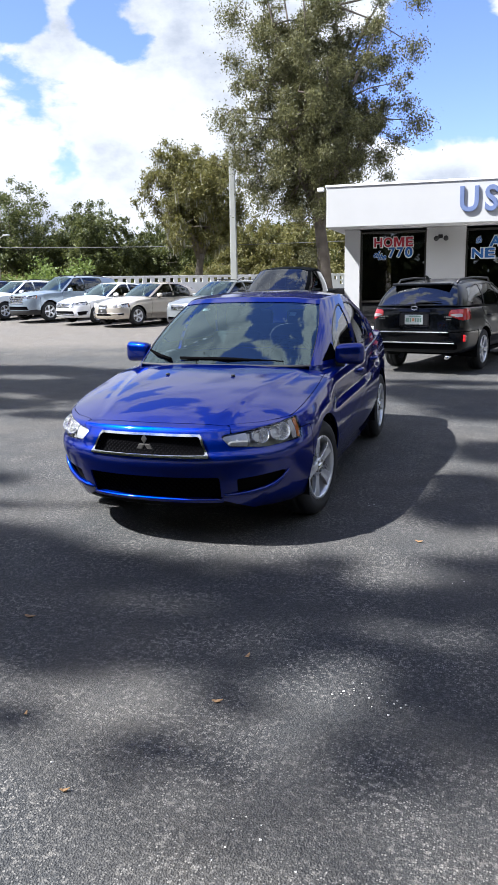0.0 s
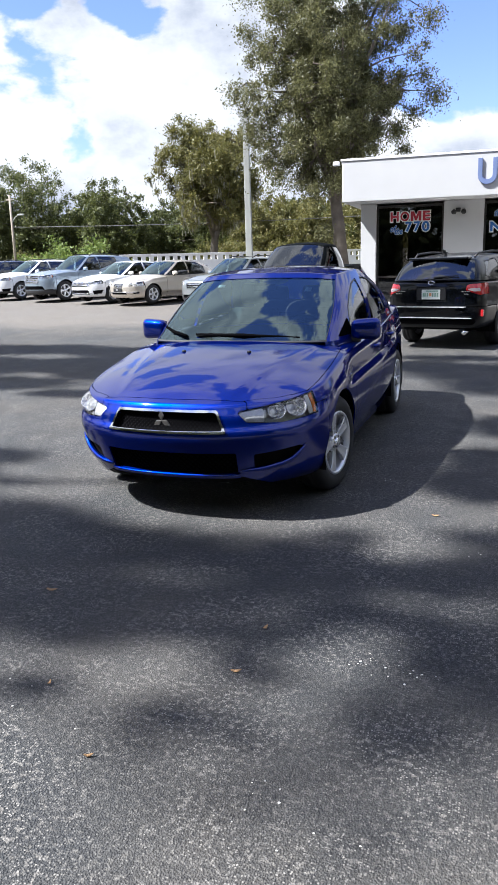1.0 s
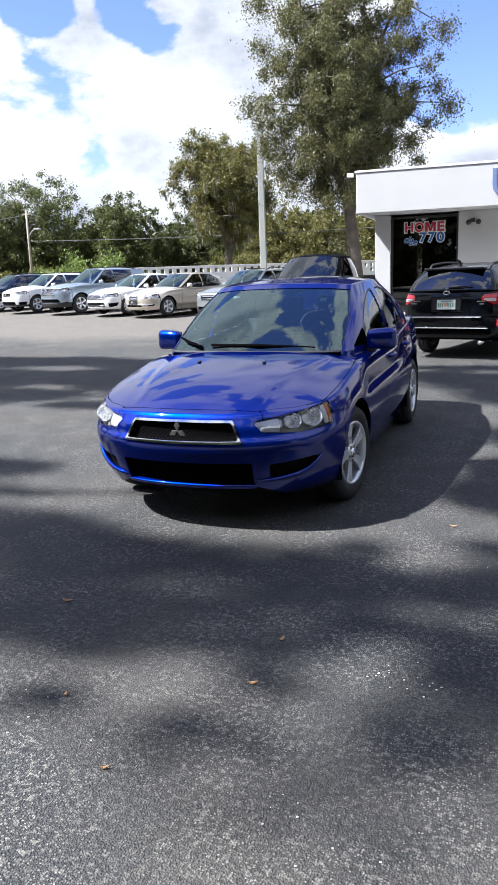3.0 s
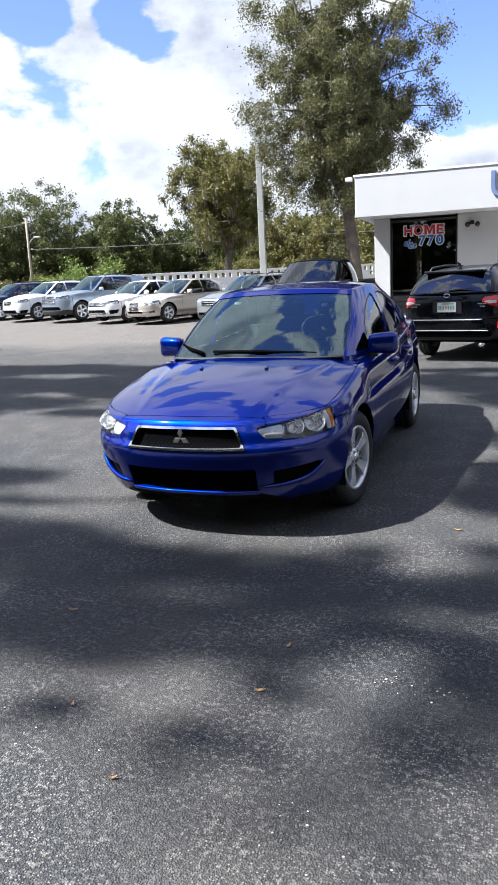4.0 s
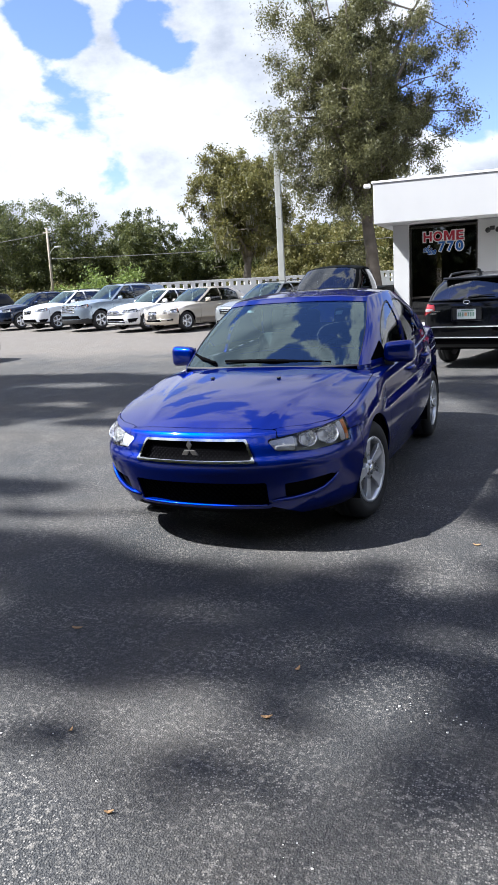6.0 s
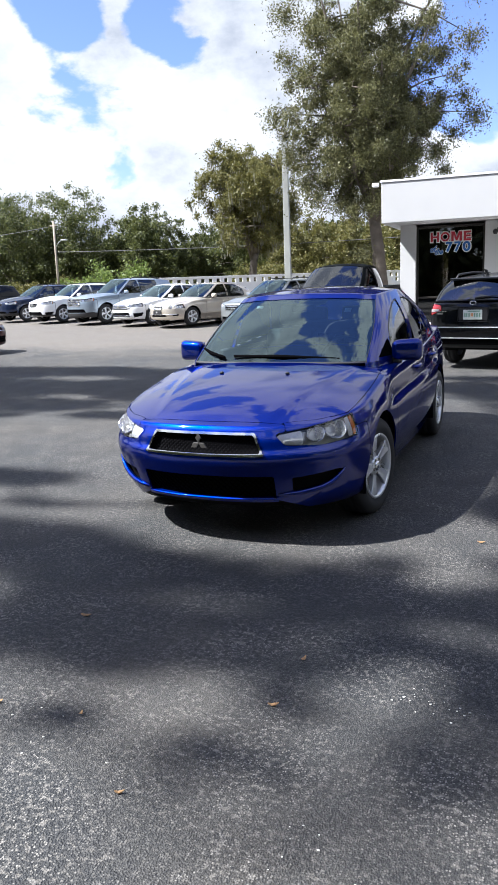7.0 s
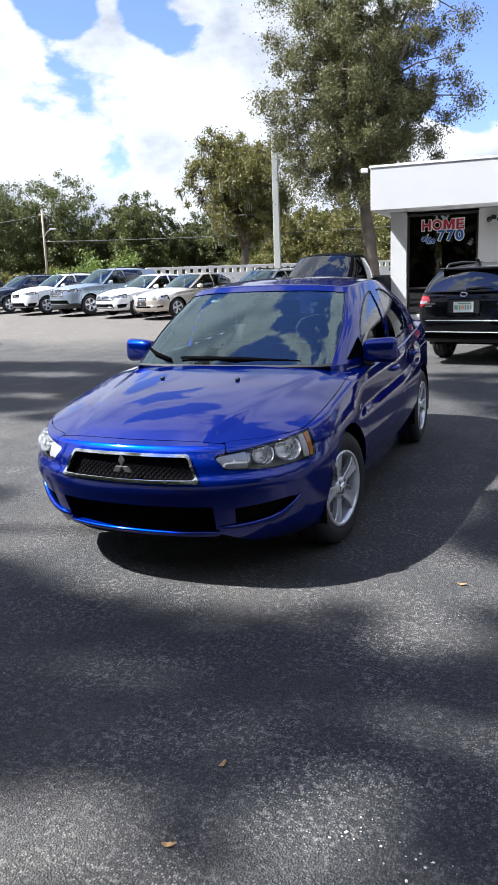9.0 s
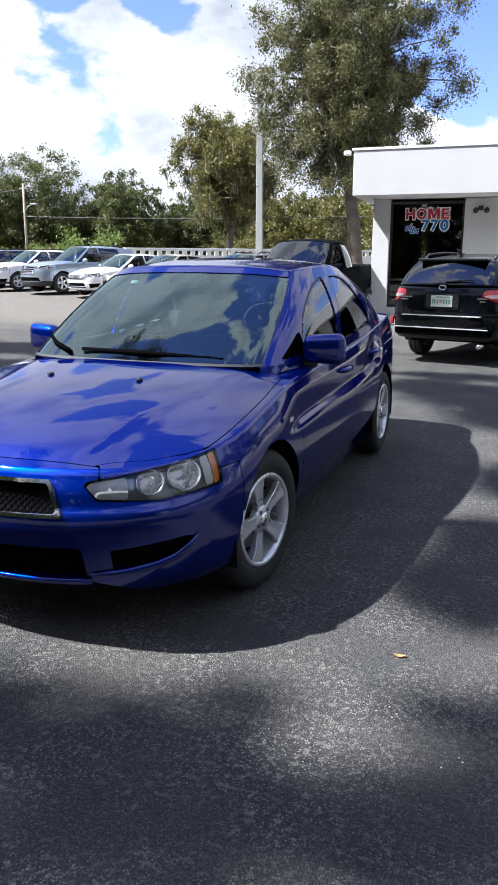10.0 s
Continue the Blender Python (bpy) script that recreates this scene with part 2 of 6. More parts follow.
M = {
    "asphalt": asphalt_material("asphalt"),
    "earth": surface("earth", (0.09, 0.085, 0.045), 0.95, vary=0.4, scale=0.6, bump=0.5, bump_scale=20),
    "stucco": surface("white stucco", (0.51, 0.51, 0.515), 0.85, vary=0.03, scale=1.5, bump=0.25, bump_scale=160),
    "flashing": surface("white metal flashing", (0.82, 0.82, 0.82), 0.4, vary=0.04),
    "block": surface("white block", (0.78, 0.78, 0.76), 0.9, vary=0.06, scale=2, bump=0.2),
    "concrete": surface("pale concrete", (0.35, 0.36, 0.34), 0.9, vary=0.12, scale=1.2, bump=0.3),
    "kerb": surface("kerb concrete", (0.55, 0.54, 0.51), 0.9, vary=0.15, scale=2, bump=0.3),
    "bark": surface("bark", (0.105, 0.088, 0.072), 0.95, vary=0.4, scale=3, bump=0.9, bump_scale=22),
    "pole_wood": surface("grey pole wood", (0.30, 0.26, 0.21), 0.9, vary=0.2, scale=3, bump=0.3, bump_scale=40),
    "tyre": surface("tyre rubber", (0.018, 0.018, 0.019), 0.75, vary=0.2, scale=12, bump=0.2, bump_scale=90),
    "trim": surface("black plastic", (0.016, 0.016, 0.018), 0.5, vary=0.15, scale=20, bump=0.1, bump_scale=300),
    "dark": surface("underbody black", (0.006, 0.006, 0.007), 0.85, vary=0.2, spec=0.05),
    "chrome": surface("chrome", (0.80, 0.81, 0.83), 0.10, 1.0, vary=0.03),
    "alloy": surface("silver alloy", (0.74, 0.75, 0.78), 0.28, 0.6, vary=0.05, scale=15),
    "brake": surface("brake steel", (0.22, 0.21, 0.20), 0.45, 1.0, vary=0.2, scale=20),
    "reflector": surface("lamp reflector", (0.93, 0.94, 0.95), 0.16, 0.6, vary=0.05, scale=40),
    "amber": surface("amber lens", (0.75, 0.20, 0.02), 0.2, 0.0, vary=0.1, scale=60, coat=1.0),
    "red_lens": surface("red lens", (0.42, 0.008, 0.012), 0.2, 0.0, vary=0.15, scale=40, coat=1.0),
    "clear_lens": surface("pale lens", (0.50, 0.42, 0.42), 0.2, 0.1, vary=0.1, scale=40, coat=1.0),
    "lamp_body": surface("lamp housing", (0.62, 0.63, 0.66), 0.34, 0.6, vary=0.1, scale=60),
    "lamp_dark": surface("dark lamp housing", (0.45, 0.46, 0.48), 0.22, 0.6, vary=0.1, scale=60),
    "mesh_black": surface("black mesh", (0.003, 0.003, 0.0035), 0.9, vary=0.1, scale=30, spec=0.0),
    "lamp_chrome": surface("fluted lamp chrome", (0.94, 0.95, 0.97), 0.16, 0.75, vary=0.1, scale=60),
    "truck_paint": car_paint("matt black paint", (0.004, 0.005, 0.006), 0.0, 0.65, 0.2, 0.0, 0.06),
    "lens": pane_glass("clear lamp cover", (1, 1, 1), 0.93, 1.5),
    "glass": pane_glass("car glass", (0.72, 0.85, 0.84), 0.52),
    "windscreen": pane_glass("windscreen glass", (0.66, 0.90, 0.93), 0.72, 2.25, (0.76, 0.96, 1.0), 0.015),
    "tint": pane_glass("tinted car glass", (0.5, 0.55, 0.55), 0.30),
    "shop_glass": pane_glass("shop glass", (0.66, 0.62, 0.58), 0.50),
    "cloth": surface("grey cloth", (0.10, 0.10, 0.105), 0.9, vary=0.1, scale=10, bump=0.3, bump_scale=400),
    "cabin": surface("dark cabin plastic", (0.03, 0.032, 0.035), 0.6, vary=0.1, scale=10),
    "aluminium": surface("dark bronze frame", (0.05, 0.045, 0.04), 0.4, 0.6, vary=0.1),
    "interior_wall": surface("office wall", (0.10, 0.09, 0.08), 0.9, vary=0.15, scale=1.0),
    "red": surface("red vinyl", (0.42, 0.022, 0.045), 0.5, vary=0.05),
    "blue": surface("blue vinyl", (0.02, 0.13, 0.42), 0.5, vary=0.05),
    "white": surface("white vinyl", (0.80, 0.80, 0.80), 0.5, vary=0.03),
    "sign_blue": surface("faded blue letter", (0.15, 0.20, 0.37), 0.5, vary=0.06, scale=3),
    "sign_edge": surface("dark letter edge", (0.07, 0.11, 0.30), 0.6, vary=0.06),
    "plate": surface("number plate", (0.72, 0.76, 0.72), 0.4, vary=0.05, scale=30),
    "green": surface("plate green", (0.22, 0.38, 0.28), 0.4, vary=0.05),
    "orange": surface("plate orange", (0.75, 0.38, 0.18), 0.4, vary=0.05),
    "cable": surface("cable", (0.10, 0.10, 0.10), 0.7),
    "dry_leaf": surface("dry leaf", (0.34, 0.20, 0.09), 0.8, vary=0.35, scale=40, spread=0.3),
    "chalk": surface("pale chip", (0.62, 0.60, 0.56), 0.9, vary=0.2, scale=40, spread=0.2),
    "oak": leaf_material("oak leaves", (0.048, 0.054, 0.018), (0.165, 0.158, 0.062)),
    "far_leaf": leaf_material("far leaves", (0.026, 0.040, 0.010), (0.130, 0.142, 0.038)),
    "bush": leaf_material("bush leaves", (0.10, 0.16, 0.03), (0.20, 0.25, 0.06)),
    "gold_leaf": leaf_material("yellowing leaves", (0.085, 0.090, 0.022), (0.170, 0.150, 0.042)),
    "moss": leaf_material("hanging moss", (0.15, 0.15, 0.11), (0.26, 0.25, 0.19)),
    "blue_paint": car_paint("blue metallic paint", (0.0006, 0.015, 0.215), 0.94, 0.42, coat_ior=1.58),
    "black_paint": car_paint("black paint", (0.004, 0.005, 0.007), 0.2, 0.35, 0.25, 0.55),
    "white_paint": car_paint("white paint", (0.74, 0.75, 0.76), 0.0, 0.35, 0.02),
    "silver_paint": car_paint("silver blue paint", (0.30, 0.36, 0.43), 0.6, 0.32, 0.12),
    "champagne_paint": car_paint("champagne paint", (0.56, 0.51, 0.44), 0.6, 0.32, 0.12),
    "grey_paint": car_paint("grey paint", (0.27, 0.29, 0.30), 0.6, 0.32, 0.12),
    "navy_paint": car_paint("navy paint", (0.010, 0.018, 0.045), 0.3, 0.3),
    "maroon_paint": car_paint("maroon paint", (0.06, 0.012, 0.014), 0.3, 0.3),
}


# ---- mesh helpers ----
def mesh_of(name, verts, faces, smooth=False):
    me = bpy.data.meshes.new(name)
    me.from_pydata([tuple(v) for v in verts], [], [tuple(f) for f in faces])
    if smooth:
        me.polygons.foreach_set("use_smooth", [True] * len(me.polygons))
    me.update()
    return me


def link(name, me, material, parent=None, label=""):
    ob = new(name, me)
    if material is not None:
        me.materials.append(material)
    if parent is not None:
        ob.parent = parent
    return tagged(ob, label)


def part(name, bm, material, parent, label="", smooth=False):
    me = bpy.data.meshes.new(name)
    bmesh.ops.recalc_face_normals(bm, faces=bm.faces)
    bm.to_mesh(me)
    bm.free()
    if smooth:
        me.polygons.foreach_set("use_smooth", [True] * len(me.polygons))
    return link(name, me, material, parent, label)


def thing(name, label, category, m=None, group="", kind=""):
    ob = new(name)
    ob.empty_display_size = 0.2
    if m is not None:
        ob.matrix_world = m
    return tagged(ob, label, category, group, kind)


def add_box(bm, c, size, bevel=0.0, seg=2, m=None):
    """A box of that size round the centre c, its edges rounded."""
    r = bmesh.ops.create_cube(bm, size=1.0)
    vs = r["verts"]
    bmesh.ops.scale(bm, vec=size, verts=vs)
    if bevel:
        es = list({e for v in vs for e in v.link_edges})
        got = bmesh.ops.bevel(bm, geom=es, offset=bevel, segments=seg, affect="EDGES", profile=0.5)
        vs = list({v for f in got["faces"] for v in f.verts} | {v for v in vs if v.is_valid})
    bmesh.ops.translate(bm, vec=c, verts=vs)
    if m is not None:
        bmesh.ops.transform(bm, matrix=m, verts=vs)
    return vs


def box(name, c, size, material, parent=None, bevel=0.0, label="", m=None, seg=2):
    bm = bmesh.new()
    add_box(bm, c, size, bevel, seg, m)
    return part(name, bm, material, parent, label, smooth=False)


def add_tube(bm, pts, radii, sides=8, cap=True):
    """A tube along pts."""
    rings = []
    n = len(pts)
    for i, p in enumerate(pts):
        p = Vector(p)
        d = (Vector(pts[min(i + 1, n - 1)]) - Vector(pts[max(i - 1, 0)])).normalized()
        a = d.orthogonal().normalized() if abs(d.z) < 0.9 else Vector((1, 0, 0)).cross(d).normalized()
        if abs(d.z) < 0.9:
            a = d.cross(Vector((0, 0, 1))).normalized()
        b = d.cross(a)
        r = radii[i] if isinstance(radii, (list, tuple)) else radii
        rings.append([bm.verts.new(p + (a * math.cos(2 * math.pi * k / sides) + b * math.sin(2 * math.pi * k / sides)) * r) for k in range(sides)])
    for r0, r1 in zip(rings, rings[1:]):
        for k in range(sides):
            bm.faces.new((r0[k], r0[(k + 1) % sides], r1[(k + 1) % sides], r1[k]))
    if cap:
        bm.faces.new(rings[0])
        bm.faces.new(rings[-1])
    return rings


def tube(name, pts, radii, material, parent=None, sides=8, label="", smooth=True):
    bm = bmesh.new()
    add_tube(bm, pts, radii, sides)
    return part(name, bm, material, parent, label, smooth)


def prism(name, outline, depth, material, parent=None, m=None, bevel=0.0, label=""):
    """An outline in x and z, extruded by depth along y."""
    bm = bmesh.new()
    f = bm.faces.new([bm.verts.new((x, 0, z)) for x, z in outline])
    got = bmesh.ops.extrude_face_region(bm, geom=[f])
    bmesh.ops.translate(bm, vec=(0, depth, 0), verts=[v for v in got["geom"] if isinstance(v, bmesh.types.BMVert)])
    if bevel:
        bmesh.ops.bevel(bm, geom=bm.edges[:], offset=bevel, segments=2, affect="EDGES", profile=0.5)
    if m is not None:
        bmesh.ops.transform(bm, matrix=m, verts=bm.verts)
    return part(name, bm, material, parent, label)


def lettering(name, words, size, material, m, depth=0.0, offset=0.0, shear=0.0, bold=0.0, parent=None, label="", stretch=1.0, spacing=1.0):
    """Words in the built-in font, turned into a mesh; they stand upright in x and z."""
    cu = bpy.data.curves.new(name, "FONT")
    cu.body, cu.size, cu.extrude, cu.offset, cu.shear = words, size, depth, offset + bold, shear
    cu.align_x, cu.align_y = "LEFT", "BOTTOM"
    cu.resolution_u, cu.space_character = 4, spacing
    tmp = bpy.data.objects.new(name, cu)
    scene.collection.objects.link(tmp)
    bpy.context.view_layer.update()
    me = bpy.data.meshes.new_from_object(tmp.evaluated_get(bpy.context.evaluated_depsgraph_get()))
    bpy.data.objects.remove(tmp)
    me.transform(m @ pose(0, 0, 0, 90) @ Matrix.Diagonal((stretch, 1, 1, 1)))
    me.materials.clear()
    me.name = name
    return link(name, me, material, parent, label)


# ---- ground ----
def sheet(name, x0, x1, y0, y1, z, step, material, label, category, climb=None):
    nx, ny = max(1, int((x1 - x0) / step)), max(1, int((y1 - y0) / step))
    vs = [(x0 + (x1 - x0) * i / nx, y0 + (y1 - y0) * j / ny, z + (climb(x0 + (x1 - x0) * i / nx, y0 + (y1 - y0) * j / ny) if climb else 0.0)) for j in range(ny + 1) for i in range(nx + 1)]
    fs = [(j * (nx + 1) + i, j * (nx + 1) + i + 1, (j + 1) * (nx + 1) + i + 1, (j + 1) * (nx + 1) + i) for j in range(ny) for i in range(nx)]
    return tagged(link(name, mesh_of(name, vs, fs), material), label, category, kind="structure")


def rise(x, y):
    """How far the lot climbs towards its far corner."""
    u, w = max(0.0, y - 12.4), min(1.0, max(0.0, (-5.0 - x) / 4.0))
    return 0.024 * u * min(1.0, u / 2.0) * w if y < 24 else 0.2784 * w


sheet("ground", -600, 600, -300, 900, -0.02, 60, M["earth"], "rough grassy earth reaching to the far trees", "ground")
sheet("pavement", -60, 40, -40, 36, 0.0, 2, M["asphalt"], "dark weathered asphalt lot with pale worn stone chips", "asphalt", rise)


# ---- showroom building ----
BUILD = pose(-2.30, 13.05, 0, 0, 0, 3.0)     # the fascia's free end at the ground; x runs along the front
SETBACK, SOFFIT, ROOF, LONG, DEEP = 1.2, 2.86, 3.82, 13.0, 9.0


def building():
    b = thing("showroom_building", "white stucco showroom with a deep flat fascia and dark windows", "building", BUILD, kind="structure")
    box("fascia", (LONG / 2, 0.15, (SOFFIT + ROOF) / 2), (LONG, 0.30, ROOF - SOFFIT), M["stucco"], b, 0.012)
    box("fascia_side", (0.15, 0.30 + (SETBACK + DEEP) / 2, (SOFFIT + ROOF) / 2), (0.30, SETBACK + DEEP - 0.01, ROOF - SOFFIT), M["stucco"], b, 0.012)
    box("soffit", (LONG / 2 + 0.15, (SETBACK + DEEP) / 2 + 0.30, SOFFIT + 0.06), (LONG - 0.31, SETBACK + DEEP - 0.02, 0.10), M["stucco"], b)
    box("roof", (LONG / 2 + 0.15, (SETBACK + DEEP) / 2 + 0.30, ROOF - 0.25), (LONG - 0.31, SETBACK + DEEP - 0.02, 0.20), M["concrete"], b)
    box("coping", (LONG / 2 - 0.01, 0.15, ROOF + 0.03), (LONG + 0.05, 0.335, 0.055), M["flashing"], b, 0.01, "white metal coping along the fascia top")
    box("coping", (0.13, 0.34 + (SETBACK + DEEP) / 2, ROOF + 0.03), (0.40, SETBACK + DEEP - 0.03, 0.055), M["flashing"], b, 0.01)
    box("drip_end", (-0.16, 0.10, ROOF - 0.03), (0.16, 0.12, 0.10), M["flashing"], b, 0.02, "white gutter end")
    # front wall: end pier, piers between the windows, low plinth and header
    xs = [(0.30, 0.70), (2.43, 3.42), (5.35, 6.3), (8.2, 9.1), (11.2, 13.0)]
    y = SETBACK
    for x0, x1 in xs:
        box("pier", ((x0 + x1) / 2, y + 0.15, SOFFIT / 2), (x1 - x0, 0.30, SOFFIT), M["stucco"], b, 0.008)
    for (a0, a1), (b0, b1) in zip(xs, xs[1:]):
        box("plinth", ((a1 + b0) / 2, y + 0.15, 0.16), (b0 - a1 - 0.004, 0.30, 0.32), M["stucco"], b, 0.006)
    box("side_wall", (0.45, y + 0.31 + DEEP / 2, SOFFIT / 2), (0.30, DEEP, SOFFIT), M["stucco"], b)
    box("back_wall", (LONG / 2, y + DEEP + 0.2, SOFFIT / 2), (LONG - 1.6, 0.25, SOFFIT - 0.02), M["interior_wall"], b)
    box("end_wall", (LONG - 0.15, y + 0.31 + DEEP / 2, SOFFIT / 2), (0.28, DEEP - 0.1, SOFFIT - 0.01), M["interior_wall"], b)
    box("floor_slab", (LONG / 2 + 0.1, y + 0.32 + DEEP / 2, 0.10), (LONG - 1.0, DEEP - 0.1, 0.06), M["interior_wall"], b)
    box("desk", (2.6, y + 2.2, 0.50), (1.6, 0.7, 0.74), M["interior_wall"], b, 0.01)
    for k, ((a0, a1), (b0, b1)) in enumerate(zip(xs, xs[1:])):
        w = new("window_%d" % (k + 1))
        w.parent = b
        x0, x1, z0, z1 = a1, b0, 0.32, SOFFIT - 0.05
        for nm, c, sz in (("frame_side", (x0 + 0.025, y + 0.17, (z0 + z1) / 2), (0.05, 0.08, z1 - z0)),
                          ("frame_side", (x1 - 0.025, y + 0.17, (z0 + z1) / 2), (0.05, 0.08, z1 - z0)),
                          ("frame_head", ((x0 + x1) / 2, y + 0.17, z1 - 0.03), (x1 - x0 - 0.102, 0.08, 0.06)),
                          ("frame_sill", ((x0 + x1) / 2, y + 0.17, z0 + 0.03), (x1 - x0 - 0.102, 0.08, 0.06)),
                          ("transom", ((x0 + x1) / 2, y + 0.17, 0.98), (x1 - x0 - 0.102, 0.06, 0.05))):
            box(nm, c, sz, M["aluminium"], w, 0.004)
        box("pane", ((x0 + x1) / 2, y + 0.19, (z0 + z1) / 2), (x1 - x0 - 0.11, 0.008, z1 - z0 - 0.12), M["shop_glass"], w, label="dark shop window glass")
    # wall lamps under the soffit
    lamp = thing("wall_lamp", "small dark twin floodlight under the soffit", "lamp", BUILD @ pose(2.78, SETBACK, 2.62))
    box("base", (0, -0.02, 0), (0.12, 0.04, 0.10), M["trim"], lamp, 0.01)
    for sx in (-0.10, 0.14):
        bm = bmesh.new()
        add_tube(bm, [(sx, -0.03, 0.0), (sx, -0.10, -0.03), (sx, -0.20, -0.06)], [0.025, 0.05, 0.065], 12)
        part("head", bm, M["trim"], lamp, smooth=True)
    return b


building()


WIDTHS = {"M": 1.28, "W": 1.4, "O": 1.08, "E": 0.86, "7": 0.95, "0": 1.05}


def fitted_letter(name, ch, x0, x1, z0, z1, y, bold, material, parent, label=""):
    """One letter of the built-in font, stretched to fill a given width and height."""
    ob = lettering(name, ch, 1.0, material, Matrix.Identity(4), 0.01, 0.0, 0.0, bold, parent, label)
    vs = ob.data.vertices
    lo = [min(v.co[i] for v in vs) for i in (0, 2)]
    hi = [max(v.co[i] for v in vs) for i in (0, 2)]
    for v in vs:
        v.co.x = x0 + (v.co.x - lo[0]) / (hi[0] - lo[0]) * (x1 - x0)
        v.co.z = z0 + (v.co.z - lo[1]) / (hi[1] - lo[1]) * (z1 - z0)
        v.co.y = y + v.co.y * 0.3
    return ob


M_FACE = [(0, 0), (0, 1), (0.30, 1), (0.5, 0.40), (0.70, 1), (1, 1), (1, 0), (0.77, 0), (0.77, 0.60), (0.58, 0.06), (0.42, 0.06), (0.23, 0.60), (0.23, 0)]
M_EDGE = [(0, 0), (0, 1), (0.33, 1), (0.5, 0.62), (0.67, 1), (1, 1), (1, 0)]


def block_word(s, words, x0, x1, z0, z1, colour, edge=0.026, gap=0.040):
    total = sum(WIDTHS.get(c, 1.0) for c in words)
    unit = (x1 - x0 - gap * (len(words) - 1)) / total
    x = x0
    for c in words:
        w = unit * WIDTHS.get(c, 1.0)
        if c == "M":
            for nm, outline, e, y, mat in (("edge", M_EDGE, edge, 0.0, M["white"]), ("letter", M_FACE, 0.0, -0.013, colour)):
                prism(nm, [(x - e + px * (w + 2 * e), z0 - e + pz * (z1 - z0 + 2 * e)) for px, pz in outline], 0.006, mat, s, pose(0, y, 0))
            x += w + gap
            continue
        fitted_letter("edge", c, x - edge, x + w + edge, z0 - edge, z1 + edge, 0.0, 0.03 if c == "M" else 0.085, M["white"], s, "white edge")
        fitted_letter("letter", c, x, x + w, z0, z1, -0.010, 0.004 if c == "M" else 0.030, colour, s)
        x += w + gap


def script_word(s, words, x, z, size, colour):
    lettering("edge", words, size, M["white"], pose(x, 0.003, z), 0.002, 0.016, 0.35, 0.0, s, "white edge", 0.75)
    lettering("letter", words, size, colour, pose(x, -0.012, z), 0.003, 0.0, 0.35, 0.005, s, "", 0.75)


WALL = BUILD @ pose(0, SETBACK + 0.170, 0)
sign_1 = thing("window_sign", "red and blue window lettering with white edges", "sign", WALL)
block_word(sign_1, "HOME", 1.065, 2.075, 2.40, 2.64, M["red"])
block_word(sign_1, "770", 1.45, 2.07, 2.13, 2.385, M["blue"])
script_word(sign_1, "of", 1.04, 2.10, 0.22, M["blue"])
script_word(sign_1, "the", 1.16, 2.04, 0.21, M["blue"])
sign_2 = thing("window_sign", "blue window lettering with white edges beside the pier", "sign", WALL)
block_word(sign_2, "NE", 3.58, 4.14, 2.06, 2.30, M["blue"])
block_word(sign_2, "A", 4.00, 4.30, 2.34, 2.60, M["blue"])
script_word(sign_2, "th", 3.66, 2.40, 0.22, M["blue"])


def fascia_letters():
    s = thing("fascia_sign", "raised faded blue channel letters on the white fascia", "sign", BUILD @ pose(0, -0.012, 0))
    for ch, x in (("U", 3.20), ("S", 3.79)):
        lettering("letter", ch, 0.80, M["sign_edge"], pose(x, 0, 2.97), 0.022, 0.0, 0, 0.020, s, "dark blue letter return", 0.86)
        lettering("letter_face", ch, 0.80, M["sign_blue"], pose(x, -0.028, 2.97), 0.004, 0.0, 0, 0.014, s, "faded blue letter face", 0.86)


fascia_letters()
k = thing("walkway", "pale concrete walkway along the showroom front", "walkway", BUILD, kind="structure")
box("slab", (LONG / 2, 0.55, 0.055), (LONG, 1.24, 0.11), M["kerb"], k, 0.015)


# ---- block screen wall ----
def screen_wall(m, length, label):
    """A white block wall with a row of square holes near the top, two rows in its last stretch."""
    w = thing("screen_wall", label, "wall", m, kind="structure")
    box("base", (length / 2, 0, 0.525), (length, 0.2, 1.15), M["block"], w)
    unit, bar, split = 0.46, 0.22, 15.5
    bm = bmesh.new()
    for z0, z1 in ((1.10, 1.14), (1.34, 1.42), (1.64, 1.70)):
        add_box(bm, (length / 2, 0, (z0 + z1) / 2), (length, 0.10, z1 - z0))
    add_box(bm, (split / 2, 0, 1.24), (split, 0.098, 0.20))
    n = int(length / unit)
    for i in range(n + 1):
        x = min(max(i * unit, bar / 2), length - bar / 2)
        wide = 0.34 if i % 13 == 0 else bar
        for z0, z1 in ((1.42, 1.64),) + (((1.14, 1.34),) if x > split else ()):
            add_box(bm, (x, 0, (z0 + z1) / 2), (wide, 0.096, z1 - z0))
    ob = part("pierced_blocks", bm, M["block"], w)
    ob["kind"] = "stuff"
    box("cap", (length / 2, 0, 1.735), (length + 0.04, 0.16, 0.068), M["block"], w, 0.01)
    return w


screen_wall(pose(-17.0, 28.0, 0.22, 0, 0, 53), 22.0, "low white wall of pierced screen blocks")


# ---- poles and wires ----
def light_pole(x, y, h):
    p = thing("light_pole", "tall square pale concrete light pole", "pole", pose(x, y, 0, 0, 0, 12))
    bm = bmesh.new()
    vs = add_box(bm, (0, 0, h / 2), (0.28, 0.28, h), 0.02)
    for v in bm.verts:
        f = 1 - 0.25 * v.co.z / h
        v.co.x, v.co.y = v.co.x * f, v.co.y * f
    part("shaft", bm, M["concrete"], p)
    box("base", (0, 0, 0.15), (0.5, 0.5, 0.3), M["concrete"], p, 0.03)
    box("cap", (0, 0, h + 0.03), (0.24, 0.24, 0.06), M["concrete"], p, 0.015)
    return p


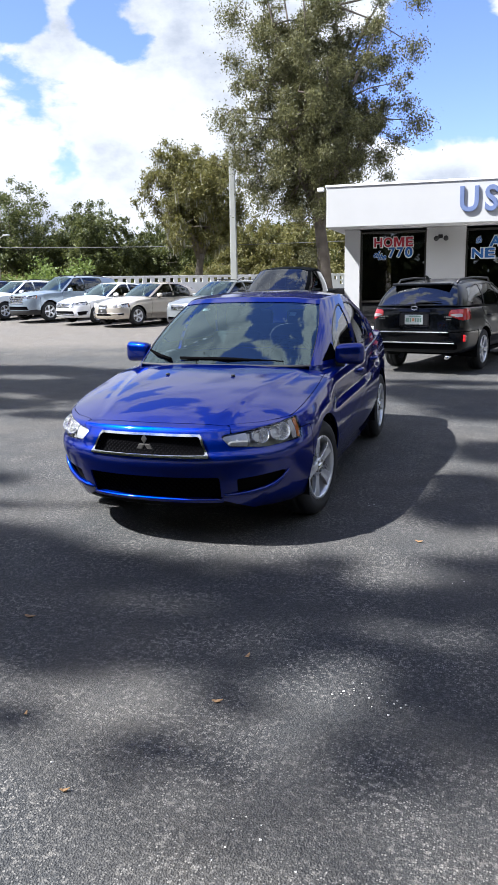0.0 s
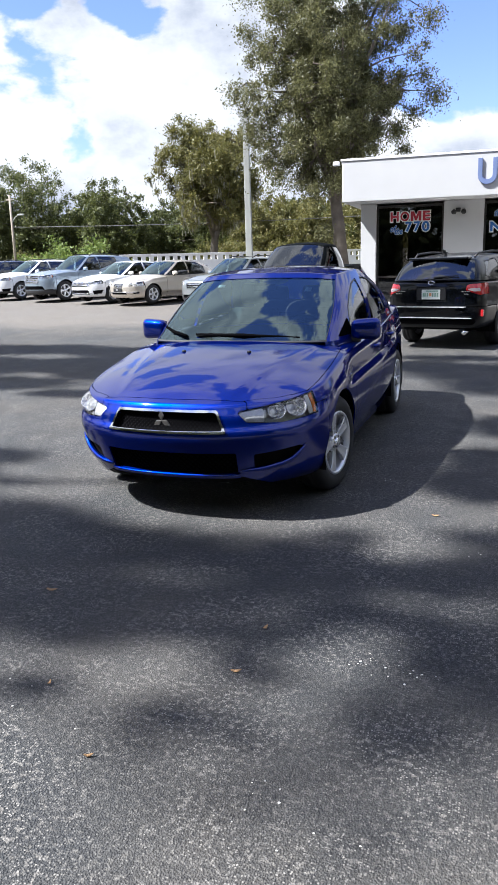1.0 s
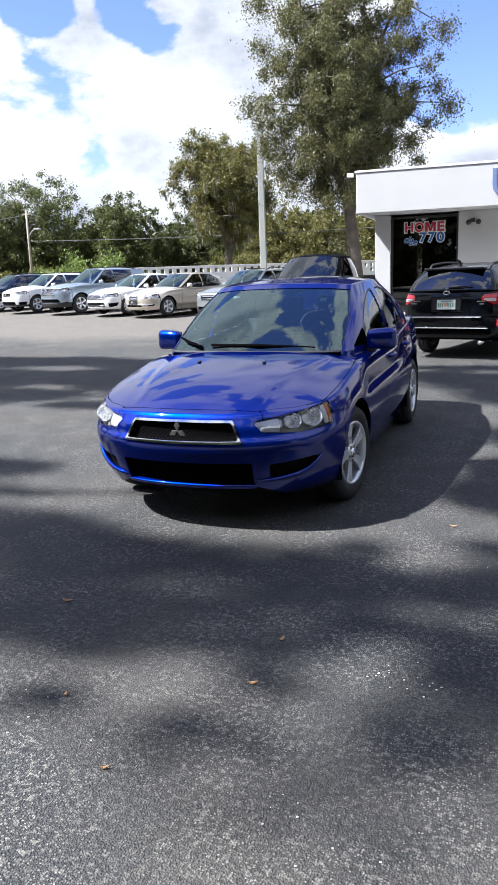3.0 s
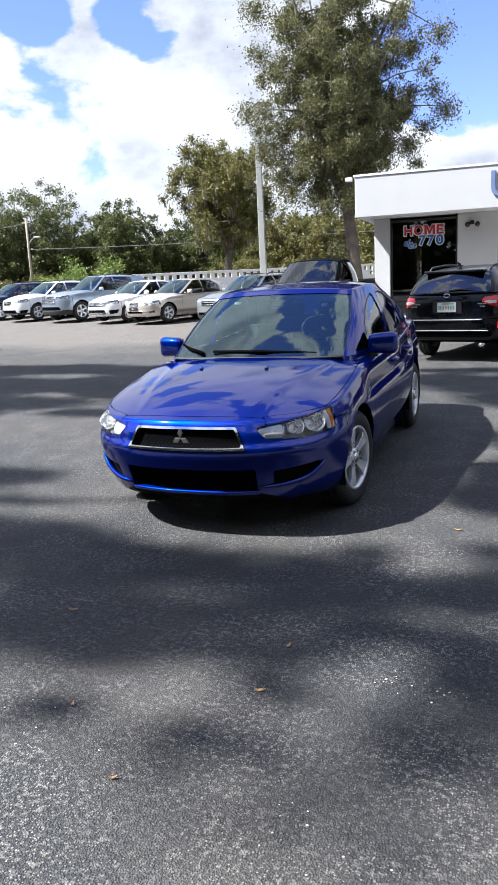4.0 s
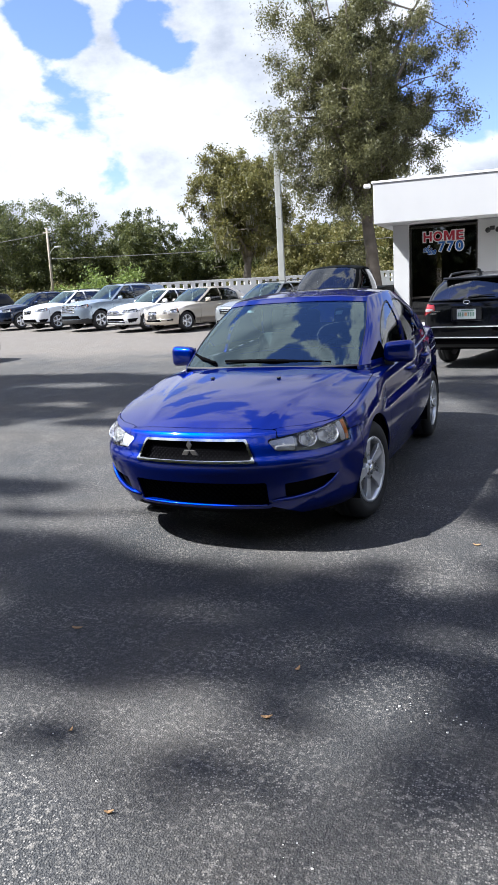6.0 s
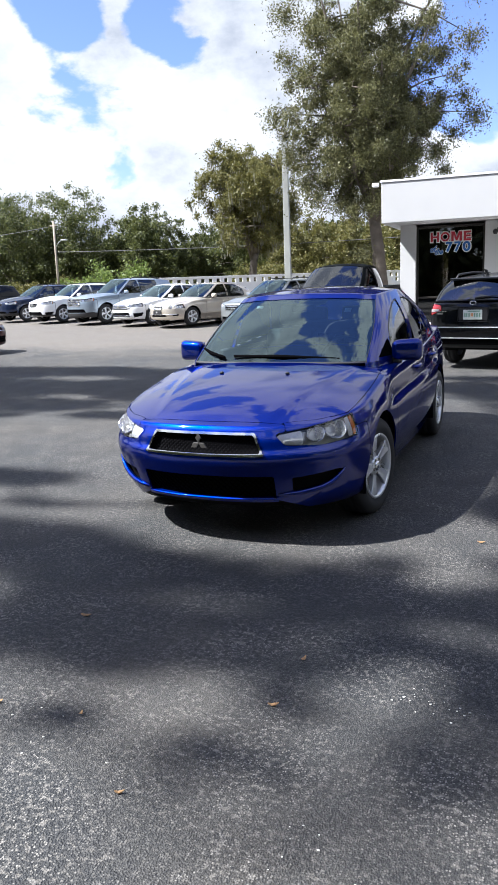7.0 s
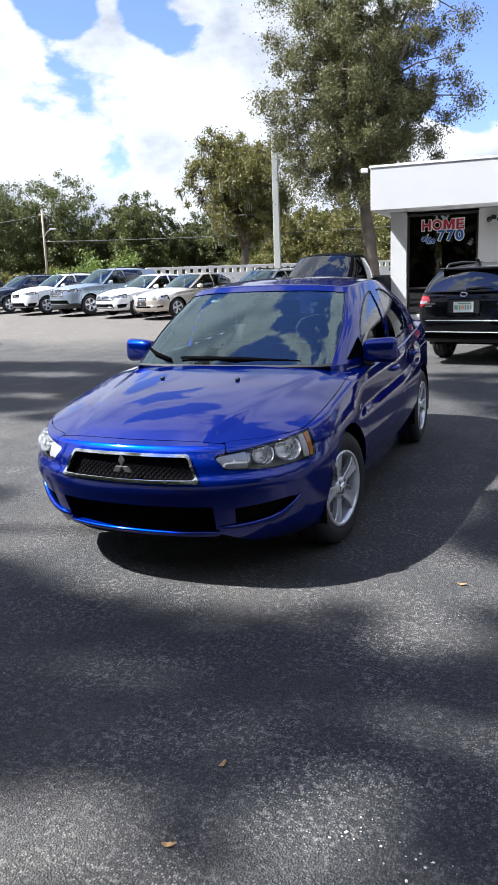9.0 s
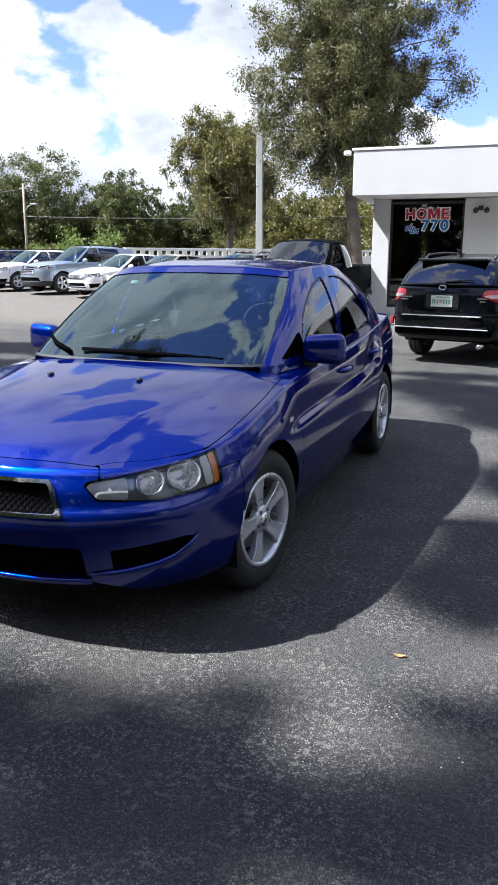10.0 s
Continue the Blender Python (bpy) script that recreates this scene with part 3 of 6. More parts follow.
light_pole(-8.8, 24.5, 8.35)


def utility_pole(x, y, h):
    p = thing("utility_pole", "weathered wooden utility pole with a small street lamp", "pole", pose(x, y, 0))
    tube("shaft", [(0, 0, 0), (0, 0, h * 0.5), (0.02, 0, h)], [0.11, 0.10, 0.085], M["pole_wood"], p, 10)
    box("cross_arm", (0, 0, h - 0.35), (0.6, 0.1, 0.1), M["pole_wood"], p, 0.01)
    tube("lamp_arm", [(0, 0, h * 0.70), (0.5, -0.2, h * 0.76), (1.0, -0.4, h * 0.78)], 0.03, M["concrete"], p)
    box("lamp_head", (1.25, -0.5, h * 0.78), (0.55, 0.22, 0.12), M["concrete"], p, 0.04)
    return p


utility_pole(-35.6, 45.0, 7.0)


def wire(a, b, sag, label):
    pts = [Vector(a).lerp(Vector(b), i / 24) - Vector((0, 0, sag * 4 * (i / 24) * (1 - i / 24))) for i in range(25)]
    tagged(tube("overhead_wire", pts, 0.022, M["cable"], None, 5), label, "wire", "overhead wires")


wire((-35.6, 45, 4.6), (6, 47, 4.5), 0.35, "dark service wire strung from the utility pole")
wire((-60, 46, 6.5), (-35.6, 45, 6.6), 0.5, "thin wire to the top of the utility pole")


# ---- trees ----
def leaf_cloud(rng, centres, radii, counts, size, flat=0.75, droop=0.0):
    """Small pointed leaves scattered in clumps round the centres: arrays of corners and faces."""
    vs, n = [], 0
    for c, r, k in zip(centres, radii, counts):
        d = rng.normal(size=(k, 3))
        d /= np.linalg.norm(d, axis=1)[:, None] + 1e-9
        rad = r * np.where(rng.random(k) < 0.6, 0.80 * rng.random(k) ** 0.5, np.abs(rng.normal(size=k)) * 0.55)
        p = np.array(c) + d * rad[:, None] * np.array((1, 1, flat))
        p[:, 2] -= droop * rng.random(k) ** 2 * r
        axis = rng.normal(size=(k, 3))
        axis[:, 2] -= 0.6
        axis /= np.linalg.norm(axis, axis=1)[:, None] + 1e-9
        side = np.cross(axis, rng.normal(size=(k, 3)))
        side /= np.linalg.norm(side, axis=1)[:, None] + 1e-9
        s = size * (0.55 + 0.9 * rng.random(k))[:, None]
        vs.append(np.stack([p - axis * s, p + side * s * 0.42, p + axis * s, p - side * s * 0.42], axis=1).reshape(-1, 3))
        n += k
    v = np.concatenate(vs)
    return v, np.arange(4 * n).reshape(-1, 4)


def quads(name, v, f, material, parent, label=""):
    me = bpy.data.meshes.new(name)
    me.vertices.add(len(v))
    me.vertices.foreach_set("co", v.astype(np.float32).ravel())
    me.loops.add(f.size)
    me.loops.foreach_set("vertex_index", f.astype(np.int32).ravel())
    me.polygons.add(len(f))
    me.polygons.foreach_set("loop_start", np.arange(0, f.size, 4, dtype=np.int32))
    me.update(calc_edges=True)
    return link(name, me, material, parent, label)


def tree(name, label, m, seed, height, spread, trunk_h, trunk_r, leaves, leaf, size, lean=(0, 0), moss=0, clump=1.0, limbs=7, material="bark", low=0.0, squash=1.0, shape=1.0, fill=0, fill_low=0.06, reach_k=1.0, extra=()):
    """A tapered trunk that forks into limbs and twigs, a crown of many small leaves in clumps, and hanging moss."""
    rng = np.random.default_rng(seed)
    t = thing(name, label, "tree", m)
    bm = bmesh.new()
    tips = []
    top = Vector((lean[0], lean[1], trunk_h))
    pts = [Vector((0, 0, 0)).lerp(top, k / 5) + Vector((math.sin(k * 1.3 + seed) * 0.10, math.cos(k * 1.7 + seed) * 0.10, 0)) * trunk_r * 2 * (k > 0) for k in range(6)]
    add_tube(bm, pts, [trunk_r * (1.45 if k == 0 else 1.06 - 0.08 * k) for k in range(6)], 10)
    root = pts[-1]
    for a in range(limbs):
        ang = 2 * math.pi * (a + 0.35 * rng.random()) / limbs + seed
        rise = 0.25 + 0.75 * ((a * 0.618 + 0.3) % 1.0)
        reach = reach_k * spread * (0.55 + 0.45 * rng.random()) * (1.0 - 0.45 * rise * shape)
        end = Vector((root.x + math.cos(ang) * reach, root.y + math.sin(ang) * reach * squash, trunk_h + (height - trunk_h) * (low + (1 - low) * rise) * 0.88 * (0.6 + 0.4 * reach_k)))
        start = pts[4 + a % 2]
        mid = start.lerp(end, 0.5) + Vector((0, 0, 0.10 * height * rng.random()))
        line = [start, start.lerp(mid, 0.55) + Vector(rng.normal(size=3) * 0.04 * spread), mid, mid.lerp(end, 0.55) + Vector(rng.normal(size=3) * 0.04 * spread), end]
        r0 = trunk_r * 0.52
        add_tube(bm, line, [r0, r0 * 0.75, r0 * 0.52, r0 * 0.32, r0 * 0.14], 7)
        tips += [(end, 1.0), (line[3], 0.9), (line[2], 0.8)]
        for q in range(7):
            f = 0.35 + 0.6 * rng.random()
            base = line[min(4, int(f * 4))]
            off = Vector(rng.normal(size=3)) * spread * 0.26
            off.z = abs(off.z) * 0.5 - 0.10 * spread * rng.random()
            off.y *= max(squash, 0.3)
            tip = base + off
            add_tube(bm, [base, base.lerp(tip, 0.5) + Vector(rng.normal(size=3)) * 0.05 * spread, tip], [r0 * 0.30, r0 * 0.18, r0 * 0.05], 5)
            tips.append((tip, 0.85))
            for w in range(2):
                twig = Vector(rng.normal(size=3)) * spread * 0.13
                twig.y *= max(squash, 0.3)
                twig = tip + twig
                add_tube(bm, [tip.lerp(base, 0.2), twig], [r0 * 0.10, r0 * 0.03], 4)
                tips.append((twig, 0.6))
    for k in range(fill):
        d = Vector(rng.normal(size=3)).normalized() * (0.35 + 0.65 * rng.random())
        z0, z1 = trunk_h - fill_low * height, height * 0.98
        tips.append((Vector((lean[0] + d.x * spread * 0.80, lean[1] + d.y * spread * 0.80, (z0 + z1) / 2 + d.z * (z1 - z0) / 2)), 0.9))
    for x, y, z in extra:
        tip = Vector((x, y, z))
        base = min((p for p, _ in tips[: 3 * limbs]), key=lambda p: (p - tip).length)
        add_tube(bm, [base, base.lerp(tip, 0.5) + Vector((0, 0, 0.15)), tip], [trunk_r * 0.16, trunk_r * 0.10, trunk_r * 0.04], 5)
        tips.append((tip, 1.3))
    part("trunk", bm, M[material], t, smooth=True)
    cs = [tuple(p) for p, _ in tips]
    rs = [clump * spread * 0.17 * s * (0.6 + 0.7 * rng.random()) for _, s in tips]
    w = np.array(rs) ** 2
    ks = np.maximum(12, (leaves * w / w.sum()).astype(int))
    v, f = leaf_cloud(rng, cs, rs, ks, size, 0.8, 0.5)
    quads("crown", v, f, M[leaf], t)
    if moss:
        pick = rng.integers(0, len(cs), moss)
        vs = []
        for i in pick:
            c = np.array(cs[i]) + rng.normal(size=3) * rs[i] * 0.28 - np.array((0, 0, rs[i] * 0.3))
            ln, wd, an = (0.3 + 0.8 * rng.random()) * height * 0.05, 0.02 + 0.03 * rng.random(), rng.random() * 6.28
            for z in range(3):
                o = rng.normal(size=3) * np.array((0.10, 0.10, 0.05))
                s = np.array((math.cos(an + z), math.sin(an + z), 0)) * wd
                b0 = c + o
                vs += [b0 - s * 0.6, b0 + s * 0.6, b0 + s * 0.3 + np.array((0.03, 0.02, -ln)), b0 - s * 0.2 + np.array((0.0, 0.03, -ln * (0.8 + 0.3 * rng.random())))]
        v = np.array(vs)
        quads("moss", v, np.arange(len(v)).reshape(-1, 4), M["moss"], t, "pale grey hanging moss")["kind"] = "stuff"
    return t


tree("oak_tree", "tall spreading oak with grey-green leaves behind the pickup", pose(-3.95, 21.5, 0), 3, 13.6, 3.45, 4.3, 0.27, 270000, "oak", 0.040, (-0.6, 0.0), moss=0, limbs=15, low=0.0, shape=0.35, clump=1.0, fill=210, fill_low=0.14, reach_k=0.85,
     extra=[(-3.9, -0.6, 7.4), (-3.6, -0.4, 6.8), (-3.3, -0.8, 6.0), (-3.0, 0.2, 5.2), (-2.4, -0.5, 4.6), (-1.6, -0.6, 4.2), (-0.6, -0.5, 4.3), (2.6, -0.3, 7.4), (3.0, -0.2, 6.8), (2.2, 0.3, 6.4), (1.7, -0.4, 5.8), (2.7, 0.2, 9.3), (2.9, -0.3, 10.6), (-3.7, 0.2, 9.5), (-3.5, -0.4, 10.8)])
tree("mossy_tree", "broad tree hung with grey moss beyond the screen wall", pose(-18.4, 44.0, 0), 7, 12.4, 4.4, 3.6, 0.34, 80000, "gold_leaf", 0.085, (0.3, 0), moss=700, clump=1.05, limbs=10, low=0.0, shape=0.4, fill=120, fill_low=0.0, reach_k=0.8)


def far_trees():
    rng = np.random.default_rng(5)
    rows = [(-47, 54, 12.4, 6.2, "far_leaf"), (-41.5, 56, 11.8, 5.6, "far_leaf"), (-33.0, 56, 9.6, 4.2, "far_leaf"), (-37.5, 60, 9.5, 4.0, "far_leaf"), (-52, 58, 12, 6, "far_leaf"), (-28.5, 60, 7.6, 4.0, "far_leaf"),
            (-24.5, 60, 8.0, 4.5, "far_leaf"), (-19, 58, 7.8, 4.5, "gold_leaf"), (-14, 57, 7.2, 4.5, "gold_leaf"), (-9, 55, 7.6, 4.5, "gold_leaf"), (-4, 54, 8.2, 5, "far_leaf"), (1, 56, 8.5, 5, "gold_leaf"), (7, 58, 9, 5, "far_leaf")]
    for i, (x, y, h, s, leaf) in enumerate(rows):
        tree("far_tree", "dense leafy tree in the far wooded edge" if leaf == "far_leaf" else "yellowing leafy tree in the far wooded edge", pose(x, y, 0), 20 + i, h, s, h * 0.14, 0.28, 42000, leaf, 0.105, (0, 0), moss=0, limbs=9, low=0.0, clump=1.0, shape=0.5, fill=190, fill_low=0.10, reach_k=0.62)
    rng = np.random.default_rng(8)
    for x, y, w, h in ((-31.5, 47, 5.0, 4.6), (-34.5, 48, 3.0, 3.0), (-19.5, 50, 3.6, 3.6), (-14.5, 51, 3.4, 3.4), (-38, 50, 4, 3.2), (-8, 48, 4, 3.4), (-43, 49, 3.6, 3.0)):
        b = thing("bush", "bright green leafy bush at the wood's edge" if -36 < x < -30 else "dull yellow-green bush at the wood's edge", "bush", pose(x, y, 0))
        cs = [(rng.normal() * w * 0.35, rng.normal() * w * 0.25, h * (0.2 + 0.55 * rng.random())) for _ in range(26)]
        bm = bmesh.new()
        for c in cs[:12]:
            add_tube(bm, [(c[0] * 0.2, c[1] * 0.2, 0), (c[0] * 0.7, c[1] * 0.7, c[2] * 0.6), c], [0.04, 0.03, 0.01], 5)
        part("stems", bm, M["bark"], b)
        v, f = leaf_cloud(rng, cs, [h * (0.16 + 0.14 * rng.random()) for _ in cs], [170] * len(cs), 0.11)
        quads("foliage", v, f, M["bush"] if -36 < x < -30 else M["gold_leaf"], b)
    # the wood behind, too deep to count
    v, f = leaf_cloud(rng, [(x, 72 + 5 * rng.random(), 0.8 + (4.6 if -44 < x < -34 else 5.6) * rng.random()) for x in np.linspace(-95, 30, 400)], [2.4 + 1.0 * rng.random() for _ in range(400)], [190] * 400, 0.40)
    tagged(quads("wood", v, f, M["far_leaf"], None), "dark continuous wood along the far edge", "wood", kind="stuff")


far_trees()


def unseen_leaf_ring():
    """An unseen ring of leaves on the other sides of the lot, added to block sky light and darken reflections."""
    rng = np.random.default_rng(31)
    back = [(x, -17 - 4 * rng.random()) for x in np.linspace(-40, 26, 110)]
    sides = [(-50 - 5 * rng.random(), y) for y in np.linspace(-36, 30, 60)] + [(21 + 4 * rng.random(), y) for y in np.linspace(-22, 50, 80)]
    cs = [(x, y, 0.6 + 13.0 * rng.random() ** 1.5) for x, y in back for _ in range(6)] + [(x, y, 0.8 + (10.0 + 3 * math.sin(x * 0.21 + y * 0.17)) * rng.random()) for x, y in sides for _ in range(3)]
    v, f = leaf_cloud(rng, cs, [2.0 + 1.2 * rng.random() for _ in cs], [80] * len(cs), 0.46)
    tagged(quads("wood", v, f, M["far_leaf"], None), "dark wood round the other sides of the lot", "wood", kind="stuff")


unseen_leaf_ring()
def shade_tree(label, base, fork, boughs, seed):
    """A tall unseen tree beside the lot, added for its shade. boughs: where each one's shade falls, its half width and
    depth there, and how dense its leaves are.
    """
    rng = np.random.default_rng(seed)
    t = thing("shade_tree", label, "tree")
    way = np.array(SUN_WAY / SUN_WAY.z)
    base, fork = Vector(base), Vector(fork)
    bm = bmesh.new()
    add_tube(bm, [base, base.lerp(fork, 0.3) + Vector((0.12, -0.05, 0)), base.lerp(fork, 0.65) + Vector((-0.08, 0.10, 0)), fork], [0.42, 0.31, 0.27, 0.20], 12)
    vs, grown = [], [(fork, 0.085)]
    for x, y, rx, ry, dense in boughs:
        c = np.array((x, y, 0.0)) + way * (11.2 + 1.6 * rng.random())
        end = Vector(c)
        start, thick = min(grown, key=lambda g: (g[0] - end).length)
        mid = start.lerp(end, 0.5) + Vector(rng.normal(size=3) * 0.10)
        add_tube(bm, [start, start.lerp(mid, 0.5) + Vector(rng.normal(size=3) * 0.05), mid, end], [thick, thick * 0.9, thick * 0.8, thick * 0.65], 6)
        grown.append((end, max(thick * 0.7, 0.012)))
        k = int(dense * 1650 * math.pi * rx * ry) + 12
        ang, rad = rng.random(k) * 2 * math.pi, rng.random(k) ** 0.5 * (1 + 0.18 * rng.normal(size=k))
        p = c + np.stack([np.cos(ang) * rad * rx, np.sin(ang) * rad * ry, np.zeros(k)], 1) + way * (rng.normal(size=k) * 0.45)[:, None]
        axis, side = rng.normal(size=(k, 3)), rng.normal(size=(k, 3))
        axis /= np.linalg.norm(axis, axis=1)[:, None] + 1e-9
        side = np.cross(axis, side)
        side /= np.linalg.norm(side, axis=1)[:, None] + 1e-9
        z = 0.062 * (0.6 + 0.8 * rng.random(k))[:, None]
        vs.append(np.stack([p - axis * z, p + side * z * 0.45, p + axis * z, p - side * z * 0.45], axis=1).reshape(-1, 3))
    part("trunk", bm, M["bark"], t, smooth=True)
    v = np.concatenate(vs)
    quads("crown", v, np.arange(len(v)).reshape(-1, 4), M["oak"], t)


# unseen trees: boughs set back along the sun's way from the shade wanted
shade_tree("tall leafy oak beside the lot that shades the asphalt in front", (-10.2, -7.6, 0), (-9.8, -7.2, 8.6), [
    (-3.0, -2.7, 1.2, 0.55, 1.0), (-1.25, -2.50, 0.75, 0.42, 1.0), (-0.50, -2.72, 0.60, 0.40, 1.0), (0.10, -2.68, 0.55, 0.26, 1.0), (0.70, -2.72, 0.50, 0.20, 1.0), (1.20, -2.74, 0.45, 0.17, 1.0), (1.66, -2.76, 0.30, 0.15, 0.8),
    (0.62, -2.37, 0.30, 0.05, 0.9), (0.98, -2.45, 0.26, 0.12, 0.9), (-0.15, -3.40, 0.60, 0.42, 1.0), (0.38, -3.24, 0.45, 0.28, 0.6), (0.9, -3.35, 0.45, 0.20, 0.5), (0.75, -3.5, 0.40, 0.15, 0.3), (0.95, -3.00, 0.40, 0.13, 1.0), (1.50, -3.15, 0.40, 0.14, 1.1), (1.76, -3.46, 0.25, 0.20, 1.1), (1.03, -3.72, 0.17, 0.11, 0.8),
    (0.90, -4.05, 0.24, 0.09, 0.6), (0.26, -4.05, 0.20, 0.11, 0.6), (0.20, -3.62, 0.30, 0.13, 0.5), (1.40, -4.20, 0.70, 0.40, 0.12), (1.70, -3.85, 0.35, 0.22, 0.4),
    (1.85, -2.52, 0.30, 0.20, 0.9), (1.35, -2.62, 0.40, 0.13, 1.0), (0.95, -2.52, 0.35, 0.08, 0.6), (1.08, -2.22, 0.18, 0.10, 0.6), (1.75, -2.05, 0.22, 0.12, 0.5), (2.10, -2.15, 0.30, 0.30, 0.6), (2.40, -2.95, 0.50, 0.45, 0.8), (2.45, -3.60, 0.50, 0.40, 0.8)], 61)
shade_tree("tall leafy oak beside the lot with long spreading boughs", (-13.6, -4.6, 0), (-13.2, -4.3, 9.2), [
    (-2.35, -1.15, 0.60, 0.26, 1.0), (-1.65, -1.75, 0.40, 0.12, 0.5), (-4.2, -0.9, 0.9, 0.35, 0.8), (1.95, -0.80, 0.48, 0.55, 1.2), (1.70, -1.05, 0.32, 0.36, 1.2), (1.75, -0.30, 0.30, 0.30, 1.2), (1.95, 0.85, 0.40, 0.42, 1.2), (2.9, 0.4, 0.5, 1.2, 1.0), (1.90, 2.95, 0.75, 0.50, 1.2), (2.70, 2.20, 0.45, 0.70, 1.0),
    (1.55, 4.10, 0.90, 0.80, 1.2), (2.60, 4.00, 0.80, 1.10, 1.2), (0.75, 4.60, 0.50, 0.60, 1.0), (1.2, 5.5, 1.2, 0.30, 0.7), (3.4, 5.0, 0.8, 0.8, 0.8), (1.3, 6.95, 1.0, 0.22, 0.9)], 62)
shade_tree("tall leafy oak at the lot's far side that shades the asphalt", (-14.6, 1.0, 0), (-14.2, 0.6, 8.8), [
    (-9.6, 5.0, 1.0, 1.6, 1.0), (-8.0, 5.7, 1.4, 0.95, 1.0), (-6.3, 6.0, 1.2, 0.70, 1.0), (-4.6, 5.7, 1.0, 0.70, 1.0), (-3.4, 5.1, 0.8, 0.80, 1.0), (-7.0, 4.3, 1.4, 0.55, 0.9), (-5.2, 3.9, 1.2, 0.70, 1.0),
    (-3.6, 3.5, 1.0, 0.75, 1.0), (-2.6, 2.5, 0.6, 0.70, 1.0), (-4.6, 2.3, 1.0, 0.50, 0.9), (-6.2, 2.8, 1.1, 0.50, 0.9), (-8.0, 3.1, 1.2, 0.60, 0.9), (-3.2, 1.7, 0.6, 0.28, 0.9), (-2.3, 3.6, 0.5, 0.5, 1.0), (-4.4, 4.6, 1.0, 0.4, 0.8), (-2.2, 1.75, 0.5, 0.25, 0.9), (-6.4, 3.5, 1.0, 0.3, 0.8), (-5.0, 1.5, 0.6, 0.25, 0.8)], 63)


# ---- vehicles ----
def spline(pairs, flat=False):
    """A smooth curve through a few (place, value) pairs; flat: level at both ends."""
    xs, ys = np.array([p[0] for p in pairs], float), np.array([p[1] for p in pairs], float)
    h, d = np.diff(xs), np.diff(ys) / np.diff(xs)
    m = np.empty_like(ys)
    m[0], m[-1] = (0, 0) if flat else (d[0], d[-1])
    for i in range(1, len(xs) - 1):
        m[i] = 0 if d[i - 1] * d[i] <= 0 else (h[i - 1] + h[i]) / (h[i] / d[i - 1] + h[i - 1] / d[i])

    def value(x):
        x = np.clip(np.asarray(x, float), xs[0], xs[-1])
        i = np.clip(np.searchsorted(xs, x) - 1, 0, len(xs) - 2)
        t = (x - xs[i]) / h[i]
        return (2 * t**3 - 3 * t**2 + 1) * ys[i] + (t**3 - 2 * t**2 + t) * h[i] * m[i] + (3 * t**2 - 2 * t**3) * ys[i + 1] + (t**3 - t**2) * h[i] * m[i + 1]
    return value


def poly_field(u, v, pts):
    """Distance inside a convex outline, negative outside."""
    out = None
    area = sum(a[0] * b[1] - b[0] * a[1] for a, b in zip(pts, pts[1:] + pts[:1]))
    for a, b in zip(pts, pts[1:] + pts[:1]):
        ex, ey = b[0] - a[0], b[1] - a[1]
        ln = math.hypot(ex, ey)
        d = (ex * (v - a[1]) - ey * (u - a[0])) / ln * (1 if area > 0 else -1)
        out = d if out is None else np.minimum(out, d)
    return out


def both(*fields):
    return np.minimum.reduce(fields)


def either(*fields):
    return np.maximum.reduce(fields)


def clip_grid(P, field):
    """The part of a grid of points where field > 0, cut cleanly along field = 0."""
    a, b = field.shape
    idx = np.arange(a * b).reshape(a, b)
    q = np.stack([idx[:-1, :-1], idx[1:, :-1], idx[1:, 1:], idx[:-1, 1:]], -1).reshape(-1, 4)
    pts, f = P.reshape(-1, 3), field.reshape(-1)
    s = f[q] > 0
    faces = [tuple(r) for r in q[s.all(1)]]
    extra, keys = [], {}
    for r in q[s.any(1) & ~s.all(1)]:
        poly = []
        for k in range(4):
            i, j = int(r[k]), int(r[(k + 1) % 4])
            if f[i] > 0:
                poly.append(i)
            if (f[i] > 0) != (f[j] > 0):
                key = (min(i, j), max(i, j))
                if key not in keys:
                    t = f[key[0]] / (f[key[0]] - f[key[1]])
                    keys[key] = a * b + len(extra)
                    extra.append(pts[key[0]] * (1 - t) + pts[key[1]] * t)
                poly.append(keys[key])
        if len(poly) > 2:
            faces.append(tuple(poly))
    allp = np.concatenate([pts, np.array(extra)]) if extra else pts
    used = sorted({i for fc in faces for i in fc})
    at = {i: n for n, i in enumerate(used)}
    return allp[used] if used else np.zeros((0, 3)), [tuple(at[i] for i in fc) for fc in faces]


def panel(name, P, field, material, parent, side=0, thick=0.010, lift=0.0, label="", normals=None):
    """A sheet cut from the grid P: side 1 left, -1 right, 0 both halves in one."""
    Q = P + normals * lift if lift else P
    v, f = clip_grid(Q, field)
    if not len(f):
        return None
    bm = bmesh.new()
    for sx in ((1, -1) if side == 0 else (side,)):
        vs = [bm.verts.new((p[0] * sx, p[1], p[2])) for p in v]
        for fc in f:
            try:
                bm.faces.new([vs[i] for i in (fc if sx > 0 else fc[::-1])])
            except ValueError:
                pass
    bmesh.ops.remove_doubles(bm, verts=bm.verts, dist=0.0004)
    for e in bm.edges:
        e.smooth = not e.is_boundary
    me = bpy.data.meshes.new(name)
    bm.to_mesh(me)
    bm.free()
    me.polygons.foreach_set("use_smooth", [True] * len(me.polygons))
    ob = link(name, me, material, parent, label)
    if thick:
        md = ob.modifiers.new("thickness", "SOLIDIFY")
        md.thickness, md.offset, md.use_rim = thick, -1, True
    return ob


